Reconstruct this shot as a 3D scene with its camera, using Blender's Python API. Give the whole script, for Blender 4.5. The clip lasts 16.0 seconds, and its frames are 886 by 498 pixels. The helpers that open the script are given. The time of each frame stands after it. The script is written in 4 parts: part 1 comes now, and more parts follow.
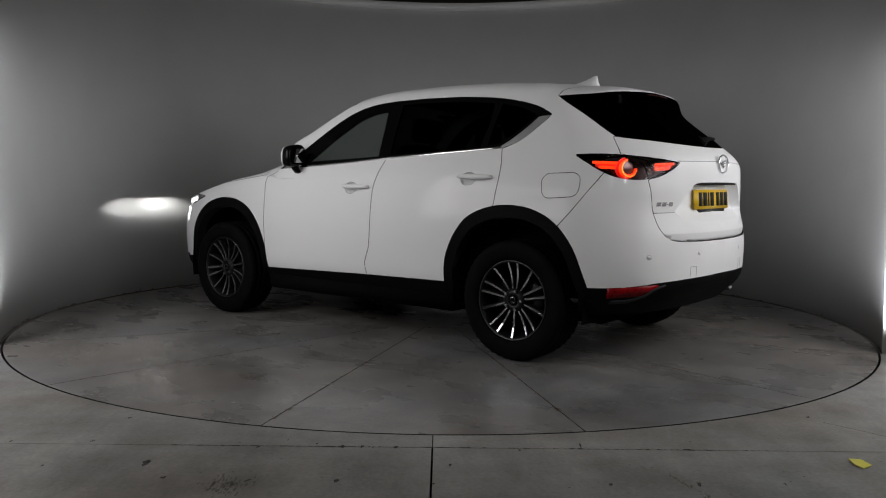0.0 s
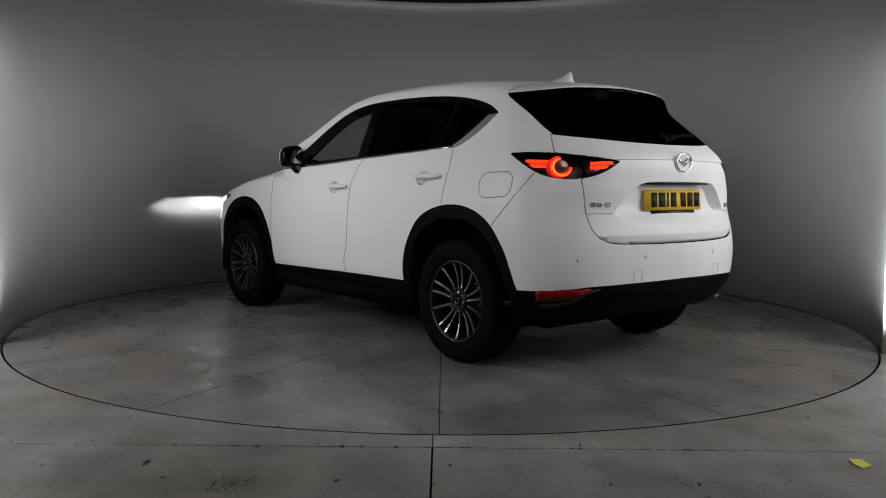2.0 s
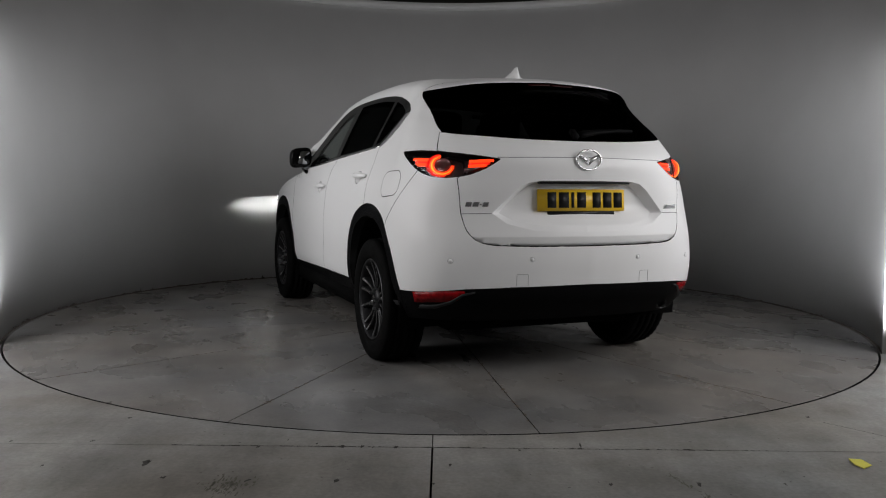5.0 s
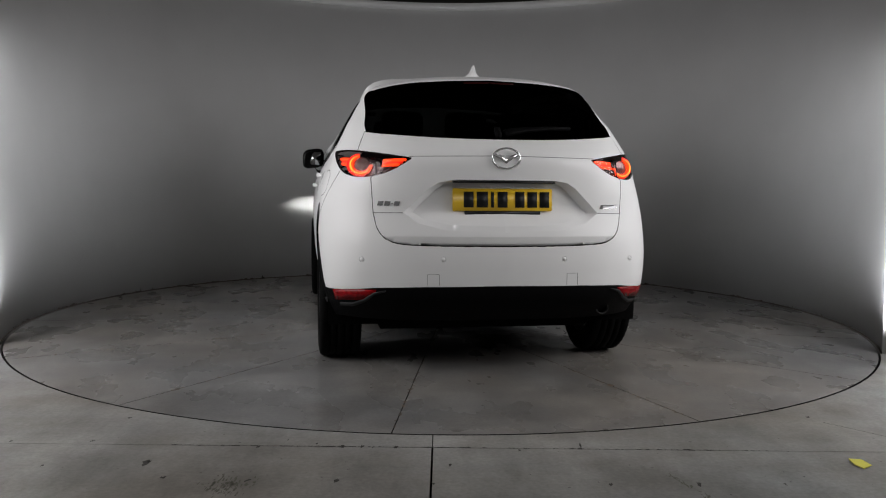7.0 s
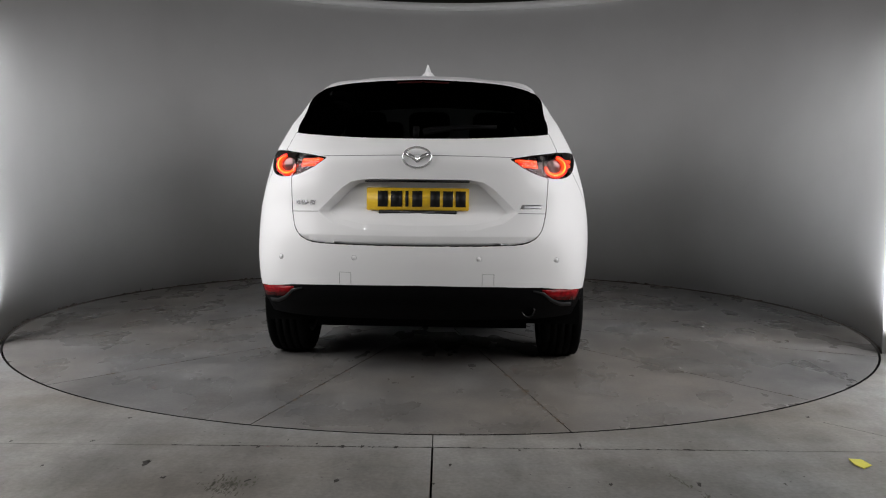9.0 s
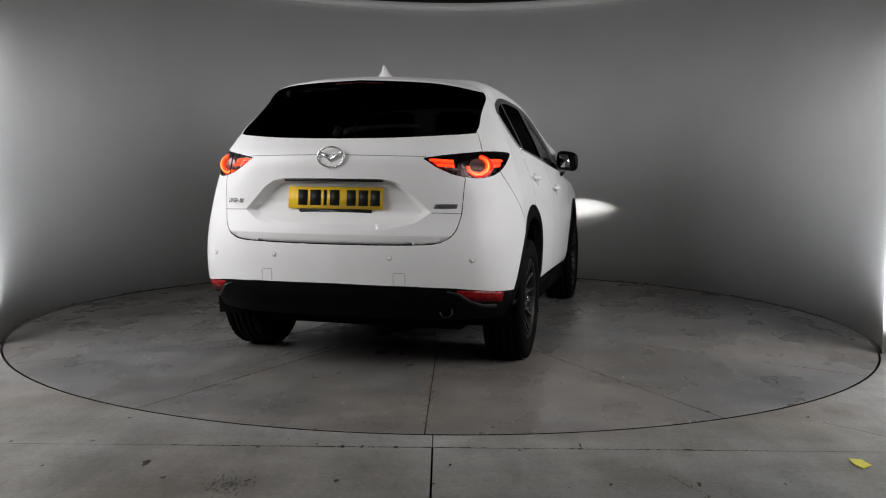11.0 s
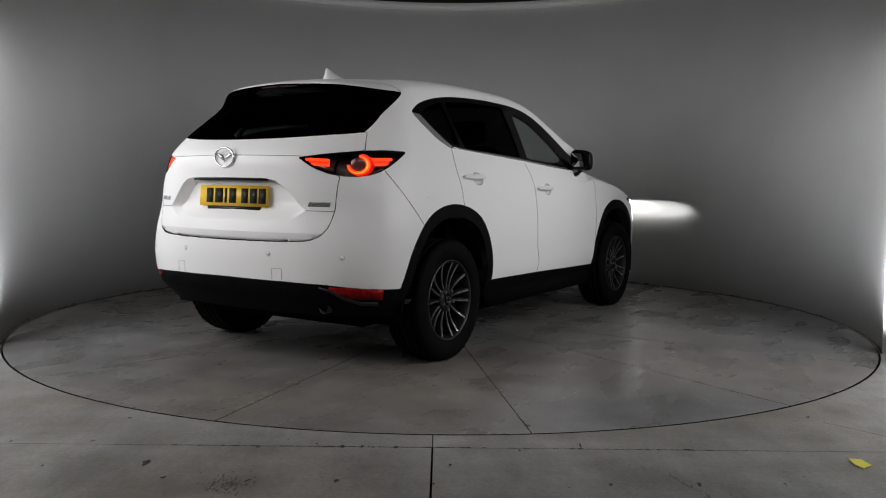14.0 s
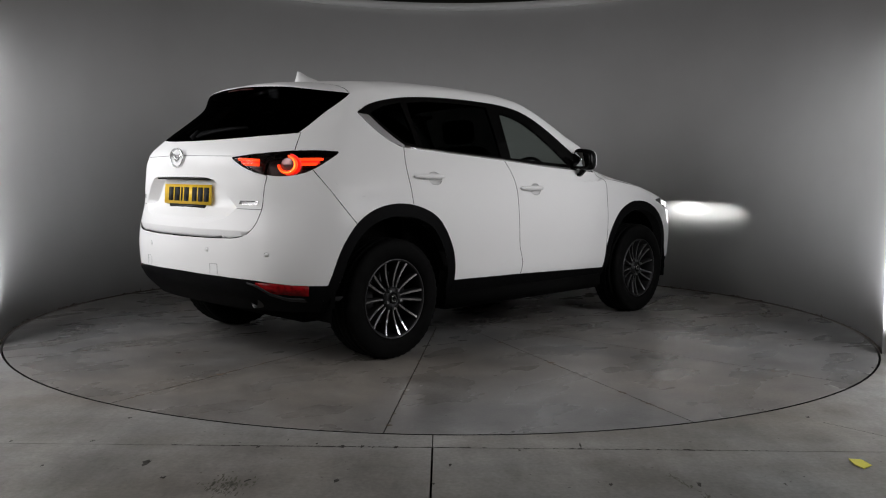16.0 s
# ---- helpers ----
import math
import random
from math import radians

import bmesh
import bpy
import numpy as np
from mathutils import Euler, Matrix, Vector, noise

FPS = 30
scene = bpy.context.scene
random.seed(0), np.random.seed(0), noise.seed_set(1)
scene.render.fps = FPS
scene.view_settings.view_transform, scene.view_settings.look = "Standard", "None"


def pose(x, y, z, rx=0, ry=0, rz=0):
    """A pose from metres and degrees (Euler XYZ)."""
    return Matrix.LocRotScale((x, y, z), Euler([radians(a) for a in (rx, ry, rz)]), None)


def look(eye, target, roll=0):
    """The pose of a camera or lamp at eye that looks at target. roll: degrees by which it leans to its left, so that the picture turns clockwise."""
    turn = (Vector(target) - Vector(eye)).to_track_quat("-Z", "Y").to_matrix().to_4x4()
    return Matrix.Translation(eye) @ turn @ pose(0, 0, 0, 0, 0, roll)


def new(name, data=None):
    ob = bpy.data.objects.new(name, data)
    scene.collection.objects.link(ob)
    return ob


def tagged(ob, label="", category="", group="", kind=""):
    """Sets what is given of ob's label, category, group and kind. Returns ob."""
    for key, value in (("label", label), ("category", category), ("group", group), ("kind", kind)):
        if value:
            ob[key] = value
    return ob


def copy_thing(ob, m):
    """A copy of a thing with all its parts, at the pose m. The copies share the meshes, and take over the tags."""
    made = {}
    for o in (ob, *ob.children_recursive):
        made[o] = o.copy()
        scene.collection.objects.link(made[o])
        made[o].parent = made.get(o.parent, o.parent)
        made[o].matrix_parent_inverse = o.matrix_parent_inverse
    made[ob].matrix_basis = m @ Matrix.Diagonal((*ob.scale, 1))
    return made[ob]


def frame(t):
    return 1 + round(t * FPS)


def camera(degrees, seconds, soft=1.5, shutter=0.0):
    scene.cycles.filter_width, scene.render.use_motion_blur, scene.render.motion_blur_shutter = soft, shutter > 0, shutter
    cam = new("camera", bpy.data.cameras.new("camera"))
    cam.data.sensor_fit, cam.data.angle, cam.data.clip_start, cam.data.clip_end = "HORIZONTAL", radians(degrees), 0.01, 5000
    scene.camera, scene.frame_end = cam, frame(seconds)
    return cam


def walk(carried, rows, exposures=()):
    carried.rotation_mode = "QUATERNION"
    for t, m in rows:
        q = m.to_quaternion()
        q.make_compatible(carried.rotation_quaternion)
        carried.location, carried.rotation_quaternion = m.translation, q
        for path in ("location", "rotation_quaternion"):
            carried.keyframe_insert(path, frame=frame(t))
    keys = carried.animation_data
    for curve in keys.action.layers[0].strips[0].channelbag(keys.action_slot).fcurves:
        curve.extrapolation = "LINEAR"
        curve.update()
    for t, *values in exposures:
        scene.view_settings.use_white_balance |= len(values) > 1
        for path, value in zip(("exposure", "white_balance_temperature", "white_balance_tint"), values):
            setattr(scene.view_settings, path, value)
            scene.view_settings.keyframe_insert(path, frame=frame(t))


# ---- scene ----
cam = camera(55.35, 16.0, soft=1.1)
EYE = pose(0, -6.4302, 1.0587, 90 - 4.735, 0, -0.064) @ pose(0, 0, 0, 0, 0, 0.598)
walk(cam, [(0.0, EYE), (16.0, EYE)], exposures=[(0.0, -0.38), (3.5, -0.17), (7.0, 0.13), (9.0, 0.43), (11.5, 0.17), (12.5, -0.02), (16.0, -0.04)])

# ---- light ----
world = bpy.data.worlds.new("world")
scene.world = world
world.use_nodes = True
world.node_tree.nodes["Background"].inputs[0].default_value = (0.5, 0.52, 0.55, 1)
world.node_tree.nodes["Background"].inputs[1].default_value = 0.004


def area_lamp(name, m, sx, sy, watts, colour=(1, 1, 1)):
    data = bpy.data.lights.new(name, "AREA")
    data.shape, data.size, data.size_y = "RECTANGLE", sx, sy
    data.energy, data.color = watts, colour
    ob = new(name, data)
    ob.matrix_world = m
    return ob


COOL = (0.95, 0.965, 1.0)
NEUTRAL = (1.0, 0.982, 0.985)
for sx in (-1, 1):
    strip = area_lamp("strip_light", look((sx * 2.70, -1.318, 1.14), (sx * 3.25, -0.483, 1.12)), 0.04, 1.9, 14, COOL)
    strip.data.spread = radians(80)
    area_lamp("side_light", look((sx * 3.3, -2.9, 2.0), (0, -0.5, 0.7)), 2.4, 1.6, 60 if sx < 0 else 55, NEUTRAL)
    column = area_lamp("column_light", look((sx * 2.74, -1.66, 1.85), (0, 0.1, 1.0)), 0.30, 1.7, 7 if sx < 0 else 6, COOL)
    column.data.spread = radians(130)
for x in (-1.8, -0.6, 0.6, 1.8):
    area_lamp("ceiling_spot", look((x, -5.2, 2.9), (0, -0.5, 0.6)), 0.03, 0.03, 3, NEUTRAL)

# ---- materials ----


def material(name, base, rough=0.5, metal=0.0, coat=0.0, vary=0.0, scale=8.0, bump=0.0, bump_scale=60.0, rough_vary=0.0, spec=0.5, coat_rough=0.03):
    m = bpy.data.materials.new(name)
    m.use_nodes = True
    nt = m.node_tree
    b = nt.nodes["Principled BSDF"]
    b.inputs["Base Color"].default_value = (*base, 1)
    b.inputs["Roughness"].default_value = rough
    b.inputs["Metallic"].default_value = metal
    b.inputs["Specular IOR Level"].default_value = spec
    b.inputs["Coat Weight"].default_value = coat
    b.inputs["Coat Roughness"].default_value = coat_rough
    co = nt.nodes.new("ShaderNodeTexCoord")
    if vary or rough_vary:
        n = nt.nodes.new("ShaderNodeTexNoise")
        n.inputs["Scale"].default_value, n.inputs["Detail"].default_value = scale, 8
        nt.links.new(co.outputs["Object"], n.inputs["Vector"])
    if vary:
        r = nt.nodes.new("ShaderNodeMapRange")
        r.inputs["From Min"].default_value, r.inputs["From Max"].default_value = 0.3, 0.7
        r.inputs["To Min"].default_value, r.inputs["To Max"].default_value = 1 - vary, 1 + vary
        nt.links.new(n.outputs["Fac"], r.inputs["Value"])
        x = nt.nodes.new("ShaderNodeVectorMath")
        x.operation = "SCALE"
        x.inputs[0].default_value = base
        nt.links.new(r.outputs["Result"], x.inputs["Scale"])
        nt.links.new(x.outputs["Vector"], b.inputs["Base Color"])
    if rough_vary:
        r = nt.nodes.new("ShaderNodeMapRange")
        r.inputs["From Min"].default_value, r.inputs["From Max"].default_value = 0.3, 0.7
        r.inputs["To Min"].default_value, r.inputs["To Max"].default_value = max(0, rough - rough_vary), rough + rough_vary
        nt.links.new(n.outputs["Fac"], r.inputs["Value"])
        nt.links.new(r.outputs["Result"], b.inputs["Roughness"])
    if bump:
        n2 = nt.nodes.new("ShaderNodeTexNoise")
        n2.inputs["Scale"].default_value, n2.inputs["Detail"].default_value = bump_scale, 6
        nt.links.new(co.outputs["Object"], n2.inputs["Vector"])
        bp = nt.nodes.new("ShaderNodeBump")
        bp.inputs["Strength"].default_value, bp.inputs["Distance"].default_value = bump, 0.01
        nt.links.new(n2.outputs["Fac"], bp.inputs["Height"])
        nt.links.new(bp.outputs["Normal"], b.inputs["Normal"])
    return m


def glow(name, colour, strength):
    m = bpy.data.materials.new(name)
    m.use_nodes = True
    b = m.node_tree.nodes["Principled BSDF"]
    b.inputs["Base Color"].default_value = (*colour, 1)
    b.inputs["Emission Color"].default_value = (*colour, 1)
    b.inputs["Emission Strength"].default_value = strength
    return m


def pane(name, tint, gloss=1.0):
    m = bpy.data.materials.new(name)
    m.use_nodes = True
    nt = m.node_tree
    nt.nodes.remove(nt.nodes["Principled BSDF"])
    out = nt.nodes["Material Output"]
    tr, gl, mx, lw, pw, ad = (nt.nodes.new(k) for k in ("ShaderNodeBsdfTransparent", "ShaderNodeBsdfGlossy", "ShaderNodeMixShader", "ShaderNodeLayerWeight", "ShaderNodeMath", "ShaderNodeMath"))
    tr.inputs["Color"].default_value = (*tint, 1)
    gl.inputs["Roughness"].default_value = 0.02
    lw.inputs["Blend"].default_value = 0.5
    pw.operation, pw.inputs[1].default_value = "POWER", 4.0
    ad.operation, ad.inputs[1].default_value, ad.inputs[2].default_value = "MULTIPLY_ADD", 0.35 * gloss, 0.02 * gloss
    nt.links.new(lw.outputs["Facing"], pw.inputs[0])
    nt.links.new(pw.outputs[0], ad.inputs[0])
    nt.links.new(ad.outputs[0], mx.inputs[0])
    nt.links.new(tr.outputs[0], mx.inputs[1])
    nt.links.new(gl.outputs[0], mx.inputs[2])
    nt.links.new(mx.outputs[0], out.inputs["Surface"])
    return m


CLEAR = pane("clear_glass", (0.62, 0.66, 0.64))
PRIVACY = pane("privacy_glass", (0.017, 0.018, 0.018), 0.04)
LENS = pane("lamp_lens", (0.9, 0.75, 0.75))
HEAD_LENS = material("head_lamp_lens", (0.1, 0.1, 0.1), 0.1, coat=1.0)
PAINT = material("white_paint", (0.8, 0.8, 0.8), 0.5, coat=0.25, spec=0.22, coat_rough=0.08)
CLADDING = material("black_plastic", (0.003, 0.003, 0.0033), 0.6, vary=0.2, scale=40, bump=0.15, bump_scale=400, spec=0.045)
GLOSS_BLACK = material("gloss_black", (0.003, 0.003, 0.003), 0.15, spec=0.12)
# Turntable rubber seal; on car panel rims, near-black paint for shade in gaps.
SEAL_GAP_SHADE = material("seal_and_gap_shade", (0.005, 0.005, 0.005), 0.9, spec=0.05)
CHROME = material("chrome", (0.75, 0.75, 0.76), 0.12, metal=1.0)
BADGE = material("badge_chrome", (0.78, 0.78, 0.79), 0.2, metal=0.85)
SATIN = material("satin_chrome", (0.7, 0.7, 0.71), 0.38, metal=1.0)
MIRROR = material("mirror_glass", (0.4, 0.41, 0.42), 0.02, metal=1.0)
NUT = material("wheel_nut_steel", (0.4, 0.4, 0.41), 0.3, metal=1.0)
STEEL = material("steel", (0.09, 0.09, 0.095), 0.4, metal=1.0)
RIM = material("alloy", (0.50, 0.50, 0.51), 0.18, metal=1.0)
RIM_DARK = material("alloy_dark", (0.015, 0.015, 0.016), 0.45, metal=0.6)
YELLOW = material("plate_yellow", (0.75, 0.48, 0.02), 0.4, vary=0.03, scale=30)
PLATE_BLACK = material("plate_black", (0.008, 0.008, 0.008), 0.5, spec=0.2)
SEAM_CREASE = material("seam_and_crease_shade", (0.12, 0.12, 0.12), 0.6)
CUP = material("white_paint_cup", (0.75, 0.75, 0.75), 0.35, coat=1.0)
CLOTH = material("seat_cloth", (0.008, 0.008, 0.008), 0.9, vary=0.2, scale=60, bump=0.1, bump_scale=300, spec=0.1)
LINING = material("head_lining", (0.03, 0.03, 0.03), 0.95, spec=0.1)
LAMP_DARK = material("lamp_housing", (0.012, 0.008, 0.008), 0.25)
LAMP_GREY = material("lamp_reflector", (0.22, 0.2, 0.2), 0.2, metal=0.6)
LAMP_RED = material("lamp_red", (0.04, 0.002, 0.002), 0.3, spec=0.12)
BRAKE_RED = material("brake_lens", (0.02, 0.001, 0.001), 0.3, spec=0.12)
RED_PLASTIC = material("reflector_red", (0.2, 0.003, 0.005), 0.25, vary=0.5, scale=40, spec=0.15)
DARK_STEEL = material("dark_steel", (0.06, 0.06, 0.06), 0.35, metal=1.0)
LAMP_GLOW = glow("lamp_glow", (1.0, 0.055, 0.008), 1.6)
DAY_GLARE_GLOW = glow("running_light_and_glare", (1.0, 1.0, 1.0), 3.0)
BEAM = glow("beam_source", (0.98, 1.0, 0.97), 58000)
BEAM_CORE = glow("beam_source_core", (1.0, 0.99, 0.95), 120000)
BEAM_MID = glow("beam_source_mid", (0.98, 1.0, 0.97), 5200)
BEAM_LOW = glow("beam_source_low", (0.95, 1.0, 0.97), 900)
RING_GLOW = glow("lamp_ring_glow", (1.0, 0.055, 0.008), 1.6)
FILAMENT = glow("lamp_filament", (1.0, 0.24, 0.02), 2.0)
GUIDE_GLOW = glow("lamp_light_guide", (1.0, 0.03, 0.015), 0.32)
HALO_GLOW = glow("lamp_halo", (1.0, 0.02, 0.01), 0.14)
RUBBER = material("tyre_rubber", (0.0035, 0.0035, 0.0035), 0.75, vary=0.3, scale=20, spec=0.05)
WALL = material("painted_wall", (0.49, 0.488, 0.485), 0.75, vary=0.04, scale=1.5, bump=0.05, bump_scale=15)


def concrete(name, base, scale, streak, seed, smooth_to=0.20, rough_to=0.40, spec=0.42):
    """Trowelled concrete: broad clouds, fine grain, stretched scuffs, dark specks and a patchy sheen."""
    m = bpy.data.materials.new(name)
    m.use_nodes = True
    nt = m.node_tree
    b = nt.nodes["Principled BSDF"]
    co = nt.nodes.new("ShaderNodeTexCoord")

    def noise_node(sc, detail, stretch=(1, 1, 1), turn=0.0, rough=0.6):
        mp = nt.nodes.new("ShaderNodeMapping")
        mp.inputs["Scale"].default_value, mp.inputs["Location"].default_value = stretch, (seed, seed * 2.3, 0)
        mp.inputs["Rotation"].default_value = (0, 0, turn)
        nt.links.new(co.outputs["Object"], mp.inputs["Vector"])
        n = nt.nodes.new("ShaderNodeTexNoise")
        n.inputs["Scale"].default_value, n.inputs["Detail"].default_value, n.inputs["Roughness"].default_value = sc, detail, rough
        nt.links.new(mp.outputs[0], n.inputs["Vector"])
        return n.outputs["Fac"]

    def ranged(v, a0, a1, b0, b1):
        r = nt.nodes.new("ShaderNodeMapRange")
        for k, x in zip(("From Min", "From Max", "To Min", "To Max"), (a0, a1, b0, b1)):
            r.inputs[k].default_value = x
        nt.links.new(v, r.inputs["Value"])
        return r.outputs["Result"]

    def times(a, c):
        x = nt.nodes.new("ShaderNodeMath")
        x.operation = "MULTIPLY"
        nt.links.new(a, x.inputs[0])
        nt.links.new(c, x.inputs[1])
        return x.outputs[0]

    clouds = ranged(noise_node(scale, 6), 0.3, 0.7, 0.72, 1.26)
    grain = ranged(noise_node(55, 4), 0.3, 0.7, 0.86, 1.14)
    scuff = ranged(noise_node(1.6, 8, (streak, 1, 1), 0.5, 0.68), 0.3, 0.7, 0.74, 1.26)
    scuff2 = ranged(noise_node(1.3, 9, (1, streak, 1), 1.9, 0.55), 0.38, 0.80, 0.90, 1.28)
    speck = ranged(noise_node(38, 3, rough=0.5), 0.78, 0.86, 1.0, 0.6)
    f = times(times(times(clouds, grain), times(scuff, scuff2)), speck)
    tint = nt.nodes.new("ShaderNodeVectorMath")
    tint.operation = "SCALE"
    hue = nt.nodes.new("ShaderNodeMix")
    hue.data_type = "RGBA"
    hue.inputs["A"].default_value = (base[0] * 1.05, base[1] * 1.0, base[2] * 0.93, 1)
    hue.inputs["B"].default_value = (base[0] * 0.97, base[1] * 1.0, base[2] * 1.03, 1)
    nt.links.new(ranged(noise_node(0.55, 5, rough=0.6), 0.38, 0.62, 0.0, 1.0), hue.inputs["Factor"])
    nt.links.new(hue.outputs["Result"], tint.inputs[0])
    nt.links.new(f, tint.inputs["Scale"])
    nt.links.new(tint.outputs["Vector"], b.inputs["Base Color"])
    nt.links.new(ranged(noise_node(2, 7, (1, streak, 1), 0.3, 0.5), 0.3, 0.7, smooth_to, rough_to), b.inputs["Roughness"])
    b.inputs["Specular IOR Level"].default_value = spec
    bp = nt.nodes.new("ShaderNodeBump")
    bp.inputs["Strength"].default_value, bp.inputs["Distance"].default_value = 0.10, 0.004
    nt.links.new(noise_node(18, 6), bp.inputs["Height"])
    nt.links.new(bp.outputs["Normal"], b.inputs["Normal"])
    return m


CONCRETE = concrete("concrete", (0.209, 0.204, 0.195), 1.1, 2.8, 3.0, 0.42, 0.62, 0.3)
TABLE = concrete("table_concrete", (0.178, 0.172, 0.166), 0.9, 1.8, 11.0)
RUST = material("rust_stain", (0.10, 0.07, 0.045), 0.8, vary=0.3, scale=40)
GRIME = material("floor_grime", (0.035, 0.032, 0.028), 0.85, vary=0.4, scale=60)
GRIME_THIN = material("floor_grime_thin", (0.10, 0.095, 0.075), 0.8, vary=0.4, scale=90)
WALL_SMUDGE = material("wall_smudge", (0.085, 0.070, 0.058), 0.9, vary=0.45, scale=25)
PAPER = material("yellow_paper", (0.62, 0.58, 0.06), 0.6, vary=0.06, scale=30)
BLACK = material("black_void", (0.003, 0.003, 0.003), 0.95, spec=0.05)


def part(name, bm, mat, parent=None, label="", smooth=True):
    me = bpy.data.meshes.new(name)
    bm.normal_update()
    bm.to_mesh(me)
    bm.free()
    if mat:
        me.materials.append(mat)
    if smooth:
        for p in me.polygons:
            p.use_smooth = True
    ob = new(name, me)
    if parent is not None:
        ob.parent = parent
    if label:
        ob["label"] = label
    return ob

# ---- room ----
R_TABLE, R_WALL = 3.0, 3.014


def ring_sheet(bm, r0, r1, z, n=128, a0=0.0, a1=360.0):
    vs = [[bm.verts.new((r * math.cos(radians(a0 + (a1 - a0) * i / n)), r * math.sin(radians(a0 + (a1 - a0) * i / n)), z)) for r in (r0, r1)] for i in range(n + 1)]
    for a, b in zip(vs, vs[1:]):
        bm.faces.new((a[0], a[1], b[1], b[0]))


def curved_wall(r0, r1, z0, z1, a0, a1, n=192):
    bm = bmesh.new()
    prof = [(r0, z0), (r0, z1), (r1, z1), (r1, z0)]
    rows = []
    for i in range(n + 1):
        a = radians(a0 + (a1 - a0) * i / n)
        rows.append([bm.verts.new((r * math.cos(a), r * math.sin(a), z)) for r, z in prof])
    for a, b in zip(rows, rows[1:]):
        for k in range(4):
            bm.faces.new((a[k], b[k], b[(k + 1) % 4], a[(k + 1) % 4]))
    bm.faces.new(rows[0])
    bm.faces.new(rows[-1][::-1])
    bmesh.ops.recalc_face_normals(bm, faces=bm.faces)
    return bm


w = part("wall_curved", curved_wall(R_WALL, R_WALL + 0.15, 0, 2.9, -24.3, 204.3), WALL)
tagged(w, "smooth grey painted curved studio wall behind the turntable", "wall", kind="structure")
floor = new("floor")
tagged(floor, "scuffed grey concrete studio floor round the turntable", "floor", kind="structure")


def floor_sheet():
    bm = bmesh.new()
    ring_sheet(bm, R_TABLE + .005, 4.2, 0.0, 192)
    for v in [v for v in bm.verts if abs(math.hypot(v.co.x, v.co.y) - 4.2) < 1e-3]:
        k = 9.2 / max(abs(v.co.x), abs(v.co.y))
        v.co.x, v.co.y = v.co.x * k, v.co.y * k
    return bm


def floor_slab(limits):
    """A slab of the floor: the sheet cut by planes (place, outward way), with its edges turned down."""
    bm = floor_sheet()
    for co, no in limits:
        bmesh.ops.bisect_plane(bm, geom=bm.verts[:] + bm.edges[:] + bm.faces[:], dist=1e-5, plane_co=co, plane_no=no, clear_outer=True)
    edge = [e for e in bm.edges if e.is_boundary]
    for v in bmesh.ops.extrude_edge_only(bm, edges=edge)["geom"]:
        if isinstance(v, bmesh.types.BMVert):
            v.co.z -= .05
    bmesh.ops.recalc_face_normals(bm, faces=bm.faces)
    return part("floor_slab", bm, CONCRETE, floor, smooth=False)


JX, JY = -.030, -3.166
floor_slab([((0, JY + .0020, 0), (0, -1, 0)), ((JX - .002, 0, 0), (1, 0, 0))])
floor_slab([((0, JY + .0020, 0), (0, -1, 0)), ((JX + .002, 0, 0), (-1, 0, 0))])
floor_slab([((0, JY - .0020, 0), (0, 1, 0)), ((JX - .004, 0, 0), (1, 0, 0))])
floor_slab([((0, JY - .0020, 0), (0, 1, 0)), ((JX + .004, 0, 0), (-1, 0, 0))])
bm = bmesh.new()
bmesh.ops.create_grid(bm, x_segments=1, y_segments=1, size=9.2)
bed = part("floor_bed", bm, BLACK, floor, smooth=False)
bed.location.z = -.062


def blob(bm, x, y, rx, ry, z, rnd, spikes=.45, n=14):
    c = bm.verts.new((x, y, z))
    turn0 = rnd.random() * 6.28
    vs = []
    for i in range(n):
        a = 2 * math.pi * i / n
        k = 1 + spikes * (rnd.random() - .5) * 2
        vs.append(bm.verts.new((x + rx * k * math.cos(a), y + ry * k * math.sin(a), z)))
    for i in range(n):
        bm.faces.new((c, vs[i], vs[(i + 1) % n]))


MARKS = [
    (-1.090, -3.382, 0.021, 0.031), (-0.979, -3.533, 0.015, 0.014), (-1.454, -3.424, 0.009, 0.012), (-1.391, -3.128, 0.011, 0.014), (-1.711, -3.139, 0.007, 0.011),
    (-0.674, -3.552, 0.015, 0.016), (-0.718, -3.178, 0.010, 0.014), (-1.366, -2.799, 0.012, 0.013), (-0.364, -3.549, 0.013, 0.019), (0.037, -3.373, 0.007, 0.015),
    (-0.022, -3.567, 0.006, 0.011), (0.311, -3.195, 0.009, 0.017), (0.561, -3.130, 0.007, 0.043), (0.599, -3.555, 0.010, 0.014), (0.911, -3.547, 0.011, 0.022),
    (1.216, -3.538, 0.006, 0.014), (1.663, -2.681, 0.013, 0.014), (-0.176, -3.168, 0.012, 0.018), (-0.310, -3.165, 0.010, 0.018), (-0.388, -3.168, 0.013, 0.018),
    (-0.265, -3.171, 0.007, 0.011), (-0.493, -3.135, 0.007, 0.011), (-0.615, -3.088, 0.005, 0.011),
]
rnd = random.Random(5)
bm = bmesh.new()
for x, y, rx, ry in MARKS:
    blob(bm, x, y, rx * .55, ry * .8, .0008, rnd, .6, 9)
    blob(bm, x + rx * .5, y + ry * .5, rx * .4, ry * .5, .0008, rnd, .6, 7)
